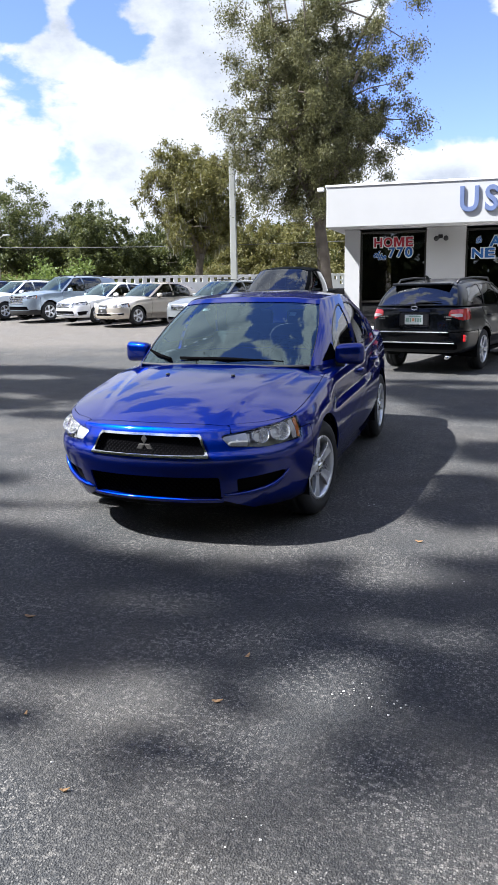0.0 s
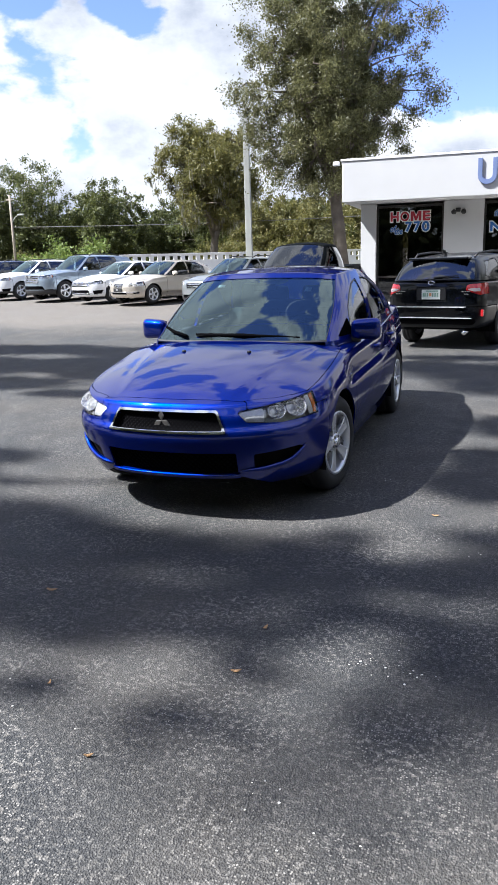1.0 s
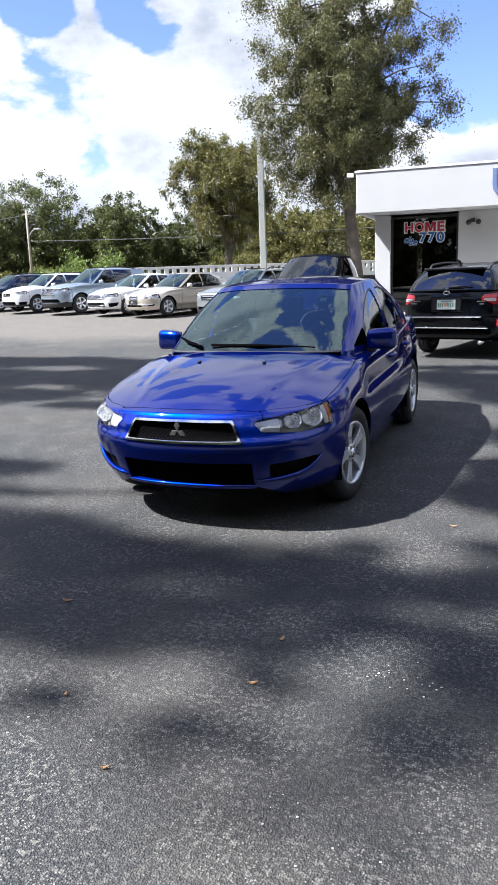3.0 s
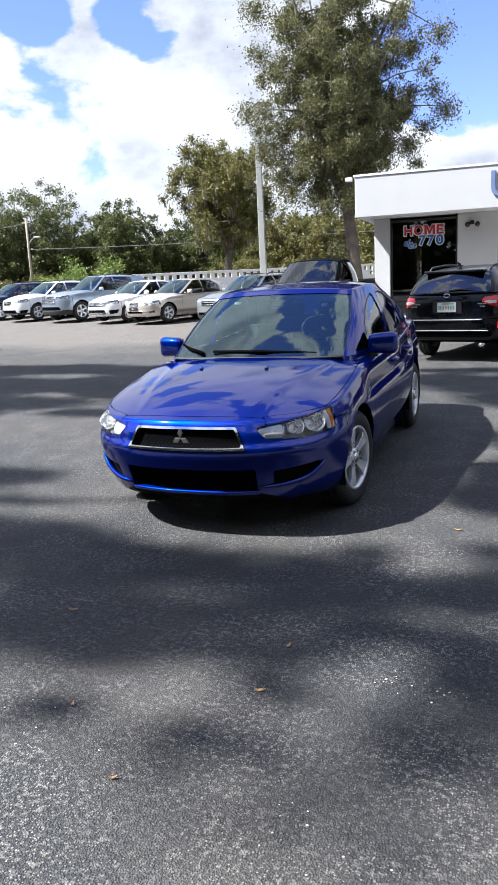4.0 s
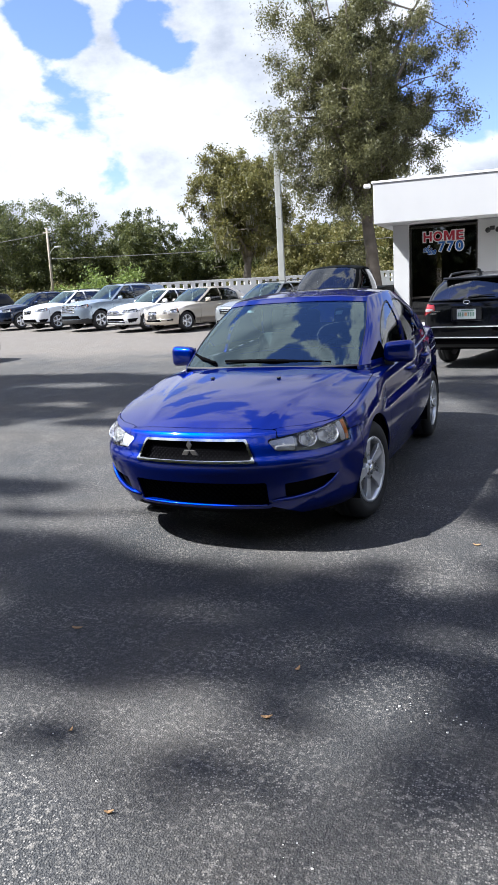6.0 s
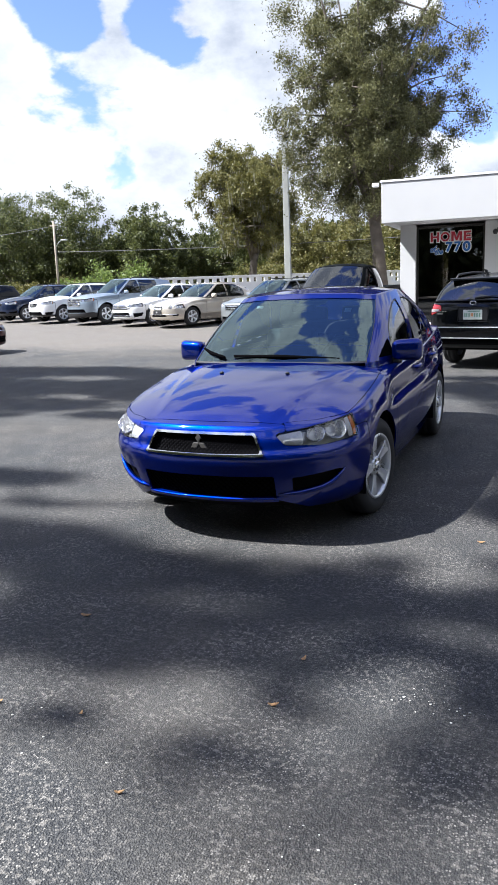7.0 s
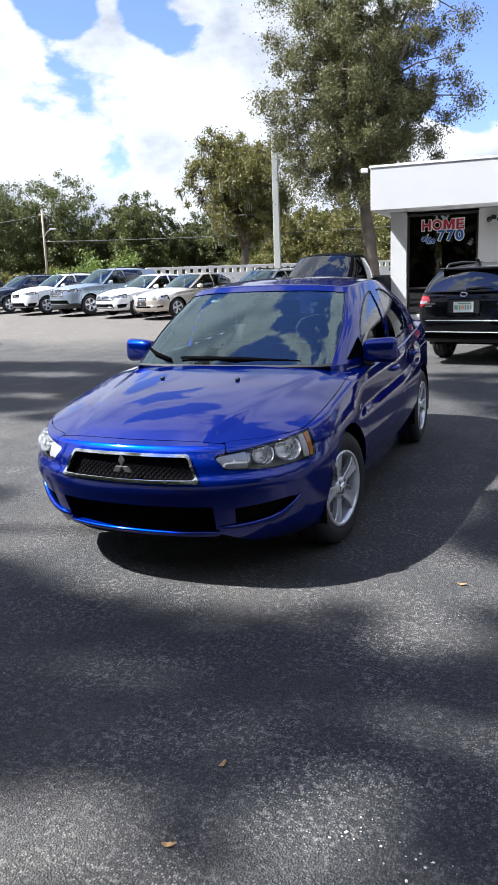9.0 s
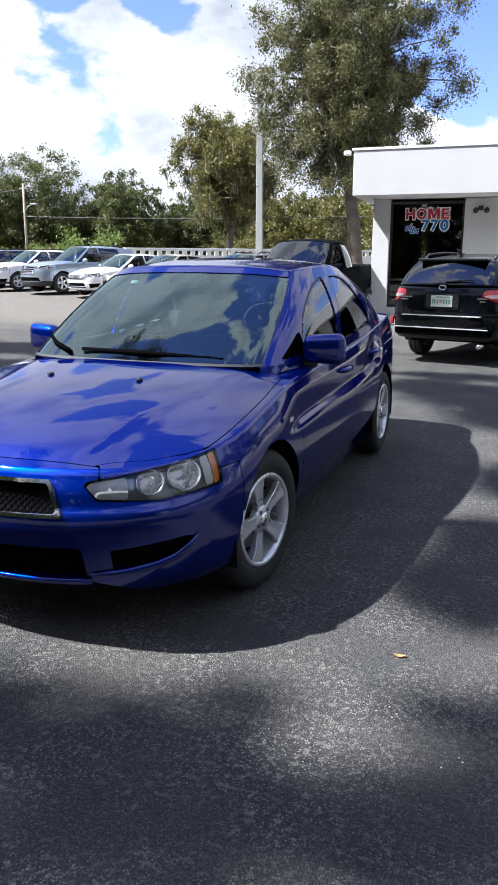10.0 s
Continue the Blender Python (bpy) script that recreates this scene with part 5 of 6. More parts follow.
    rd_f = both(Y - d1, d2 - Y + 0.35 * np.clip(Z - 0.55, 0, 1), Z - 0.235, side_v + 0.001, np.hypot(Y - ra, Z - R) - sp["arch"] - 0.045)
    sill_f = both(0.235 - Z, Y - d0, ra - Y)
    lid_f = both(V - 1.0, Y - boot + 0.3, 0.66 - X)
    quarter_f = both(Y - d1, -rd_f, -fd_f, -tail_f, -sill_f)
    rl = sp.get("tail_lamp", [(0.34, 0.74), (0.36, 0.97), (0.66, 0.95), (0.64, 0.77)])
    At = A.max() - A
    tl_f = np.where(Y > ra, poly_field(At, Z, rl), -1.0)
    keep = both(arch, -lamp_f - g, -grille_f, -intake_f, -fog_f, -tl_f - g)
    pm = M[paint]

    def skin(nm, f, sides=(1, -1), label="", material=pm, thick=0.010, lift=0.0):
        for s in sides:
            panel(nm, P, f, material, c, s, thick, lift, label, N)

    # nose below the lip: black panel standing in for shadow and undertray
    chin_f = both(lip_z - 0.012 - Z - 0.30 * np.clip(A - lo[1][0] + 0.02, 0, 1), -1.9 - Y) if fine else np.full_like(A, -1.0)
    if fine:
        skin("chin_panel", both(chin_f, nose_f), (0,), "black plastic under the front lip", M["trim"], 0.01, -0.07)
    skin("front_bumper", both(nose_f - g, keep, -chin_f), (0,))
    skin("hood", both(hood_f - g, keep), (0,))
    skin("front_fender", both(fender_f - g, keep))
    skin("front_door", both(fd_f - g, keep))
    skin("rear_door", both(rd_f - g, keep))
    skin("belt_panel", both(Y - d0 + 0.004, d2 + 0.5 - Y, np.where(V > 1.0, (1.10 if fine else 1.42) - V, V - 0.995)))
    skin("side_sill", both(sill_f - g * 0.5, keep))
    skin("rear_quarter", both(quarter_f - g, keep, -np.where(V > 1, 0.5 - X + 0.0 * Y, -1.0)))
    skin("rear_bumper", both(tail_f - g, keep), (0,))
    skin("boot_lid", both(quarter_f - g, keep, np.where(V > 1, 0.5 - X, -1.0)), (0,))
    inner = P - N * 0.028
    few = (slice(None, None, 2), slice(None, None, 2))
    panel("inner_shell", inner[few], both(arch - 0.004, -lamp_f, np.where((Y < ra) & (V > 1.02), cowl + 0.25 - Y, 1.0))[few], M["dark"], c, 0, 0.0)
    # --- grille, intakes
    panel("grille_frame", P, both(grille_f + 0.013, 0.001 - grille_f), M["chrome"], c, 0, 0.022, 0.012, "bright chrome grille surround", N)
    deep = P - N * 0.024
    for nm, f, pitch in (("grille_mesh", grille_f - 0.001, sp.get("pitch", 0.017)), ("intake_mesh", intake_f - 0.001, 0.024)):
        ii, jj = np.where(f > 0)
        if not len(ii):
            continue
        box_of = (slice(max(ii.min() - 1, 0), ii.max() + 2), slice(max(jj.min() - 1, 0), jj.max() + 2))
        k = 5 if fine else 3
        D, ff, aa, zz = (finer(q[box_of], k) for q in (deep, f, A, Z))
        if fine:
            u1, u2 = (aa + zz * 1.1) / pitch / 1.6, (aa - zz * 1.1) / pitch / 1.6
            bars = both(ff, either(np.abs((u1 % 1.0) - 0.5) - 0.36, np.abs((u2 % 1.0) - 0.5) - 0.36) * pitch)
        else:
            bars = both(ff, (np.abs((zz / (pitch * 2.2)) % 1.0 - 0.5) - 0.29) * pitch)
        shiny = nm == "grille_mesh" and not fine and not sp.get("dark_grille")
        panel(nm, D, bars, M["chrome"] if shiny else M["mesh_black"], c, 0, 0.005)
    panel("intake_lip", P, both(intake_f + 0.014, 0.003 - intake_f, lip_z - Z), pm, c, 0, 0.03, 0.008, "", N)
    if not fine:
        skin("fog_recess", both(fog_f + 0.014, 0.004 - fog_f, 0.375 + 0.30 * (A - 0.85) - Z), (1, -1), "", M["trim"], 0.03, 0.002)
    # --- head lamps
    for s in (1, -1):
        hld = panel("headlight", P - N * 0.055, both(lamp_f + 0.030), M["lamp_dark"] if fine else M["reflector"], c, s, 0.0, 0.0, "clear headlight with twin round reflectors" if fine else "clear headlight", N)
        if hld is None:
            continue
        cover = panel("lens", P, lamp_f - 0.001, M["lens"], hld, s, 0.0, 0.001, "clear plastic cover", N)
        am = np.where(A > hi["a1"] - 0.045, lamp_f, -1.0)
        panel("indicator", P - N * 0.012, both(lamp_f - 0.006, A - (hi["a1"] - (0.030 if fine else 0.03))), M["amber"], hld, s, 0.004, 0.0, "amber indicator")
        panel("white_strip", P - N * 0.014, both(lamp_f - 0.006, A - (hi["a1"] - 0.075), hi["a1"] - 0.034 - A), M["flashing"], hld, s, 0.003, 0.0)
        panel("inner_bezel", P - N * 0.020, both(lamp_f - 0.004, hi["a0"] + 0.17 - A), M["lamp_body"] if fine else M["reflector"], hld, s, 0.003, 0.0)
        for fr, rr in ((0.46, 0.050), (0.715, 0.062)) if fine else ((0.45, 0.05), (0.72, 0.05)):
            a = hi["a0"] + (hi["a1"] - hi["a0"]) * fr
            zc = hi["z0"] + 0.041 + 0.026 * fr
            d = np.abs(A - a) + np.abs(Z - zc)
            i = np.unravel_index(d.argmin(), d.shape)
            p, nn = P[i] - N[i] * 0.014, N[i] * np.array((0.55, 1, 0.3)) + np.array((0, -0.4, 0.60))
            lamp_bowl("reflector", hld, (p[0] * s, p[1], p[2]), rr, (nn[0] * s, nn[1], nn[2]))
        tl = panel("tail_light", P, tl_f - 0.001, M["red_lens"], c, s, 0.02, 0.004, "red tail light", N)
        if tl is not None and sp.get("clear_bar"):
            panel("reversing_lens", P, both(tl_f - 0.018, 0.024 - np.abs(Z - sp["clear_bar"]), rl[2][0] - 0.30 - At), M["clear_lens"], tl, s, 0.012, 0.014, "pale reversing lens", N)
    # --- glazing
    G, GN, T, GV = greenhouse(sp, 260 if fine else 110, 40 if fine else 18, 30 if fine else 12)
    GX, GY, GZ = G[..., 0], G[..., 1], G[..., 2]
    low = GV <= 1.0
    ws_f = both(1.92 - T, np.where(low, np.minimum(GV - 0.020, sp.get("ws_hi", 0.965) - GV), -1.0))
    bw_f = both(T - 6.22, np.where(low, np.minimum(GV - 0.06, 0.93 - GV), -1.0))
    g0, g1, g2, g3 = sp["glass_z"]
    rail = sp["rail"]
    b1 = sp["back"][0]
    t1, k1 = sp["ws_top"][1], sp["back_top"][0]
    a1 = sp["ws"][1]
    win = sp["win"] or [
        [(a1 + 0.10, g1 + 0.005), (t1 + 0.05, rail - 0.045), (d1 - 0.02, rail - 0.030), (d1 + 0.01, g1 + 0.018)],
        [(d1 + 0.10, g1 + 0.018), (d1 + 0.07, rail - 0.030), (k1 - 0.25, rail - 0.05), (d2 + 0.02, rail - 0.20), (d2 + 0.06, g2 + 0.01)]]
    mid_t = (T > 2.02) & (T < 6.3) & low
    wins = [np.where(mid_t, poly_field(GY, GZ, w), -1.0) for w in win]
    anyw = either(*wins)
    frame_f = either(*[w + sp.get("trim_w", 0.017) for w in wins])
    frame_f = both(np.where(mid_t, frame_f, -1.0))
    cowl_f = both(1.96 - T, np.where(low, 0.020 - GV, -1.0))
    pillar = both(np.where(low, 1.0 - GV + 0.02, -1.0), -ws_f - 0.010, -bw_f - 0.01, -frame_f, -cowl_f)
    for s in (1, -1):
        panel("pillar_frame", G, pillar, pm, c, s, 0.02)
        panel("window_trim", G, both(frame_f - 0.001, -anyw), M["trim"], c, s, 0.014, 0.0)
        for nm, w in zip(("front_window", "rear_window", "quarter_window", "cargo_window"), wins):
            panel(nm, G - GN * 0.006, w + 0.002, M[glass_m if nm == "front_window" else sp.get("rear_glass", glass_m)], c, s, 0.0)
    if fine:
        for s in (1, -1):
            panel("sail_panel", G, np.where(mid_t | (T > 2.0), poly_field(GY, GZ, sp["sail"]), -1.0), M["mesh_black"], c, s, 0.006, 0.003, "black sail panel at the mirror foot", GN)
        # the pillars' feet run down into the wings
        foot = G[:, :1] + np.stack([np.clip(G[:, :1, 0], 0, 0.8) * 0.012, -0.02 * (T[:, :1] < 2.4), np.full_like(T[:, :1], -0.10)], -1)
        ring = np.concatenate([foot, 0.5 * (foot + G[:, :1]) + np.array((0.006, 0, 0)), G[:, :1]], 1)
        for s in (1, -1):
            panel("pillar_foot", ring, np.repeat(both(T[:, :1] - 1.90, 5.9 - T[:, :1]), 3, 1), pm, c, s, 0.006)
    panel("roof", G, np.where(GV >= 1.0, GV - 0.985, (GV - 0.985)), pm, c, 0, 0.012, 0.001, "", GN)
    panel("roof_lining", (G - GN * 0.03)[::3, ::2], (GV - 1.01)[::3, ::2], M["cloth"], c, 0, 0.0)
    panel("windscreen", G - GN * 0.004, ws_f + 0.003, M[sp.get("ws_glass", "windscreen")], c, 0, 0.0, 0.0, "tinted windscreen reflecting the sky")
    panel("cowl", G, cowl_f, M["trim"], c, 0, 0.012, 0.002, "black plastic cowl", GN)
    panel("windscreen_seal", G, both(-ws_f + 0.002, ws_f + 0.016), M["trim"], c, 0, 0.008, 0.001, "", GN)
    panel("back_window", G - GN * 0.004, bw_f + 0.003, M[sp.get("rear_glass", glass_m)], c, 0, 0.0)
    # --- cowl, wheels, floor, mirrors
    box("underbody", (0, 0, sp["zbot"] + 0.10), (sp["W"] - 0.42, sp["L"] - 0.75, 0.14), M["dark"], c, 0.03)
    box("undertray", (0, -hl + 0.40, sp["zbot"] + 0.06), (sp["W"] - 1.16, 0.36, 0.03), M["dark"], c, 0.01)
    track = sp["W"] / 2 - sp["tyre_w"] / 2 + sp.get("track_out", -0.035)
    for i, (yy, tw) in enumerate(((fa, 0), (ra, 0))):
        for s in (1, -1):
            wheel(c, sp, s * track, yy, fine, turn=17 + 31 * i, steer=0.0 if i else sp.get("steer", 0.0))
            bm = bmesh.new()
            pts = [(s * (sp["W"] / 2 - 0.16), yy + (sp["arch"] + 0.012) * math.cos(t), R + (sp["arch"] + 0.012) * math.sin(t)) for t in np.linspace(-0.25, math.pi + 0.25, 22)]
            rows = [[bm.verts.new((p[0] + s * o, p[1], p[2])) for o in (-0.20, 0.12)] for p in pts]
            for a, b in zip(rows, rows[1:]):
                bm.faces.new((a[0], a[1], b[1], b[0]))
            part("arch_liner", bm, M["dark"], c, smooth=True)
    mz, my = sp.get("mirror", (sp["glass_z"][1] + 0.062, sp["ws"][1] + 0.29))
    for s in (1, -1):
        mirror_housing(c, s * (sp["W"] / 2 - 0.006), my, mz, M[sp.get("mirror_paint", paint)], sp.get("mirror_size", (0.20, 0.105, 0.138)))
    for y0 in (d1 - 0.17, d2 - 0.10):
        i = nearest(P, sp["W"] / 2, y0, sp["glass_z"][1] - 0.125)
        for s in (1, -1):
            handle(c, s * P[i][0], y0, P[i][2], pm)
    cabin(c, sp)
    if extra:
        extra(c, sp, P, N, A, V, Z)
    return c


def nose_point(P, N, A, V, Z, a, z, out):
    """A point on the nose at the arc a from the middle and the height z, a little off the skin."""
    i = np.unravel_index((np.abs(A - a) + 2 * np.abs(Z - z) + 9 * (V > 1)).argmin(), A.shape)
    return Vector((P[i][0] + N[i][0] * out, P[i][1] + N[i][1] * out, z))


def nose_bar(name, c, P, N, A, V, Z, z, reach, r, material, out=0.004, label="", sag=0.0):
    """A slim bar round the nose at the height z, out to the arc reach on both sides."""
    half = [nose_point(P, N, A, V, Z, a, z - sag * (a / reach) ** 2, out) for a in np.linspace(0.0, reach, 12)]
    line = [Vector((-p.x, p.y, p.z)) for p in half[:0:-1]] + half
    return tube(name, line, [r * 0.5] + [r] * (len(line) - 2) + [r * 0.5], material, c, 6, label)


def row_extras(bars, lower=None, plate=False, rails=False, round_lamps=False, badge=None):
    """What sets a far car's face apart: chrome bars (height, reach, thickness), a black lower bumper up to a height, a dark front plate, roof rails, round lamps."""
    def build(c, sp, P, N, A, V, Z):
        for z, reach, r in bars:
            nose_bar("grille_bar", c, P, N, A, V, Z, z, reach, r, M["chrome"], 0.010, "bright chrome grille bar")
        if lower:
            panel("lower_bumper", P, both(lower - Z, sp["front_axle"] - sp["arch"] - Y_of(P)), M["trim"], c, 0, 0.006, 0.006, "black plastic lower bumper", N)
        front = P[..., 1].min()
        if plate:
            box("front_plate", (0, front - 0.012, 0.47), (0.42, 0.02, 0.13), M["trim"], c, 0.006, "dark plate holder on the bumper")
            box("front_plate_badge", (-0.02, front - 0.026, 0.48), (0.10, 0.006, 0.06), M["chrome"], c, 0.004)
        if badge:
            box("badge", (0, front - 0.016, badge), (0.13, 0.02, 0.085), M["chrome"], c, 0.012, "chrome badge")
        for s in (1, -1):
            if rails:
                z = sp["roof"]
                tube("roof_rail", [(0.52 * s, 0.05, z - 0.05), (0.53 * s, 0.2, z + 0.02), (0.53 * s, 1.3, z + 0.01), (0.50 * s, 1.6, z - 0.06)], 0.018, M["trim"], c, 6)
            if round_lamps:
                for a, r in ((0.50, 0.075), (0.68, 0.095)):
                    p = nose_point(P, N, A, V, Z, a, sp["belt"][0][1] - 0.035, 0.012)
                    lathe("round_lamp", [(-0.04, r * 0.97), (0.004, r), (0.018, r * 0.8), (0.024, 0.0)], M["lamp_chrome"], c, Matrix.Translation((p.x * s, p.y, p.z)) @ Vector((0.30 * s, -1, 0.12)).to_track_quat("X", "Z").to_matrix().to_4x4(), 20, "round clear headlight")
    return build


def Y_of(P):
    return P[..., 1]


def blue_extras(c, sp, P, N, A, V, Z):
    # washer jets on the hood, wipers at the foot of the windscreen, badge on the nose
    for x in (-0.24, 0.24):
        i = nearest(P, abs(x), -1.40, 0.95)
        bm = bmesh.new()
        add_box(bm, (x, P[i][1], P[i][2] + 0.006), (0.022, 0.03, 0.014), 0.005, 2)
        part("washer_jet", bm, M["trim"], c)
    for pts in (((-0.30, -1.030, 1.012), (0.08, -1.060, 1.010), (0.48, -0.985, 0.985)), ((-0.65, -0.800, 1.045), (-0.53, -0.930, 1.022), (-0.38, -1.030, 1.000))):
        w = tube("wiper", pts, [0.009, 0.014, 0.011], M["mesh_black"], c, 6)
        tube("wiper_blade", [(p[0], p[1] + 0.012, p[2] - 0.006) for p in pts], 0.012, M["tyre"], w, 5)
    for x, y, z, w, h in ((-0.33, -0.40, 1.335, 0.055, 0.03), (0.40, -0.43, 1.300, 0.05, 0.05)):
        bm = bmesh.new()
        add_box(bm, (0, 0, 0), (w, h, 0.002), 0, 1, pose(x, y, z, 30))
        part("sticker", bm, M["white"], c, "small white paper sticker behind the windscreen")
    nose_bar("front_lip", c, P, N, A, V, Z, 0.292, 0.455, 0.010, M["blue_paint"], 0.006)
    for s in (1, -1):
        run = [nose_point(P, N, A, V, Z, a, z, 0.004) for a, z in ((0.47, 0.318), (0.55, 0.322), (0.65, 0.330), (0.75, 0.343), (0.82, 0.366), (0.87, 0.402), (0.905, 0.448))]
        tube("fog_ledge", [(p.x * s, p.y, p.z) for p in run], [0.008, 0.014, 0.017, 0.018, 0.017, 0.013, 0.004], M["blue_paint"], c, 8)
    badge = new("badge")
    badge.parent = c
    badge["label"] = "chrome three-diamond badge"
    badge.matrix_basis = pose(0, -2.292, 0.640, 4)
    r = 0.030
    for k in range(3):
        a = math.radians(90 + 120 * k)
        d = Vector((math.cos(a), math.sin(a)))
        p = Vector((-d.y, d.x))
        pts = [(0, 0), tuple(d * r + p * r * 0.56), tuple(d * r * 2), tuple(d * r - p * r * 0.56)]
        prism("diamond", [(q[0] * 0.97, q[1] * 0.97) for q in pts], 0.012, M["brake"], badge, bevel=0.0015)
    box("side_badge", (0.889, -1.150, 0.753), (0.006, 0.045, 0.026), M["chrome"], c, 0.002, "small pale side repeater")


BLUE = dict(chin=1.0, tail_lamp=[(0.18, 0.74), (0.20, 0.97), (0.46, 0.95), (0.44, 0.77)], ridge=0.007, hood=[(-2.285, 0.700), (-2.20, 0.728), (-2.08, 0.775), (-1.90, 0.832), (-1.70, 0.878), (-1.45, 0.920), (-1.20, 0.955), (-1.04, 0.975)], taper=0.125, intake=[(0.44, 0.440), (0.455, 0.290)], fog=[(0.55, 0.425), (0.86, 0.450), (0.905, 0.440), (0.80, 0.352), (0.56, 0.335)], ws_hi=0.905, ws=(-1.12, -0.93), steer=-9.5,
            grille=[(0, 0.682), (0.325, 0.677), (0.366, 0.574), (0, 0.568)], mirror_size=(0.215, 0.11, 0.165), mirror=(1.010, -0.57),
            hood_line=[(-2.285, 0.40), (-2.13, 0.43), (-1.95, 0.63), (-1.76, 0.755), (-1.3, 0.785), (-0.86, 0.765)],
            flank=[(0, 0.085), (0.10, 0.060), (0.20, 0.026), (0.30, 0.010), (0.48, 0.0), (0.62, 0.006), (0.685, 0.016), (0.73, 0.036), (0.80, 0.038), (0.90, 0.042), (1.0, 0.060)],
            trim_w=0.011, sail=[(-0.80, 0.975), (-0.53, 1.095), (-0.53, 0.975)],
            win=[[(-0.53, 0.985), (-0.51, 1.06), (-0.41, 1.155), (-0.30, 1.218), (-0.17, 1.274), (-0.04, 1.318), (0.09, 1.345), (0.16, 1.350), (0.06, 0.985)],
                 [(0.14, 0.990), (0.32, 1.352), (0.48, 1.358), (0.62, 1.342), (0.74, 1.290), (0.85, 1.190), (0.96, 1.075), (0.95, 1.045)]])
blue_car = car("sedan_car", "glossy dark metallic blue four-door sedan parked on the asphalt", "car", pose(0, 0, 0), "blue_paint", BLUE, fine=True, glass_m="glass", extra=blue_extras)

# ---- black wagon by the showroom ----
WAGON = dict(L=4.82, W=1.77, wheelbase=2.745, front_axle=-1.50, tyre_r=0.35, tyre_w=0.225, rim_r=0.235, arch=0.40, nose=0.6, tail=0.42, tail_n=3.4, zbot=0.36, cowl=-1.0, boot=2.2,
             belt=[(-2.41, 0.86), (-2.0, 0.90), (-1.4, 0.97), (-0.9, 1.02), (0, 1.04), (1.5, 1.08), (2.41, 1.09)], deck=[(-1.0, 1.10), (2.2, 1.12), (2.41, 1.12)],
             ws=(-1.10, -0.84), ws_top=(-0.30, -0.16), back_top=(1.92, 2.06), back=(2.24, 2.38), base_w=0.81, roof_w=0.61, roof=1.55, rail=1.48, glass_z=(1.06, 1.06, 1.11, 1.12),
             doors=(-0.90, 0.22, 1.15), rear_glass="tint", tail_z=0.70,
             tail_lamp=[(0.60, 0.965), (0.63, 1.055), (1.16, 1.075), (1.13, 0.90), (0.84, 0.885)], clear_bar=0.965,
             win=[[(-0.62, 1.07), (-0.05, 1.43), (0.20, 1.455), (0.22, 1.09)], [(0.30, 1.09), (0.28, 1.455), (1.0, 1.445), (1.18, 1.11)], [(1.28, 1.12), (1.14, 1.44), (1.75, 1.39), (1.95, 1.19), (1.8, 1.14)]])


def wagon_extras(c, sp, P, N, A, V, Z):
    y = sp["L"] / 2
    pl = box("number_plate", (0, y + 0.006, 0.90), (0.31, 0.012, 0.155), M["plate"], c, 0.004, "white number plate in a frame")
    box("plate_bar", (-0.02, y + 0.014, 0.955), (0.20, 0.004, 0.018), M["green"], pl)
    for x in (-0.115, -0.075, -0.035, 0.055, 0.095, 0.125):
        box("plate_bar", (x, y + 0.014, 0.895), (0.022, 0.004, 0.062), M["green"], pl)
    box("plate_bar", (0.008, y + 0.014, 0.898), (0.04, 0.004, 0.05), M["orange"], pl)
    box("plate_recess", (0, y - 0.008, 0.90), (0.50, 0.012, 0.22), M["trim"], c, 0.02)
    bm = bmesh.new()
    add_tube(bm, [(0.050 * math.cos(t), 0, 0.028 * math.sin(t)) for t in np.linspace(0, 2 * math.pi, 25)], 0.008, 6, False)
    bmesh.ops.transform(bm, matrix=pose(0, y + 0.0, 1.085, 12), verts=bm.verts)
    part("badge", bm, M["chrome"], c, "oval chrome badge", True)
    for x0, zz, n in ((-0.62, 0.945, 5), (-0.60, 0.905, 3), (0.46, 0.95, 6), (0.52, 0.915, 4)):
        for i in range(n):
            box("badge_bar", (x0 + i * 0.028, y - 0.02, zz), (0.018, 0.012, 0.016), M["chrome"], c)
    box("bumper_step", (0, y + 0.022, 0.70), (1.15, 0.10, 0.012), M["alloy"], c, 0.01, "bright bumper step plate")
    box("lower_trim", (0, y - 0.07, 0.465), (1.40, 0.14, 0.09), M["mesh_black"], c, 0.03)
    box("skid_strip", (0, y + 0.012, 0.525), (1.36, 0.05, 0.012), M["alloy"], c, 0.01, "bright silver lower bumper strip")
    for s in (1, -1):
        box("reflector", (0.80 * s, y - 0.16, 0.60), (0.045, 0.05, 0.11), M["red_lens"], c, 0.01, "upright red reflector")
        tube("roof_rail", [(0.53 * s, -0.05, 1.50), (0.54 * s, 0.08, 1.550), (0.54 * s, 1.0, 1.565), (0.52 * s, 1.68, 1.535), (0.51 * s, 1.80, 1.475)], 0.017, M["trim"], c, 8)
    tube("rear_wiper", [(-0.02, 2.37, 1.16), (-0.22, 2.35, 1.18), (-0.42, 2.32, 1.19)], [0.016, 0.012, 0.008], M["trim"], c, 6)
    bm = bmesh.new()
    add_tube(bm, [(0, 1.80, 1.50), (0, 1.83, 1.58), (0, 1.92, 1.61)], [0.05, 0.025, 0.006], 8)
    part("aerial", bm, M["trim"], c)
    box("spoiler", (0, 2.03, 1.462), (1.00, 0.20, 0.04), M["black_paint"], c, 0.015)
    tube("exhaust", [(-0.55, 2.1, 0.30), (-0.55, 2.38, 0.29)], 0.035, M["chrome"], c, 12)


WAGON_POSE = pose(0.61, 6.5, 0, 0, 0, 166) @ pose(0, -2.41, 0)
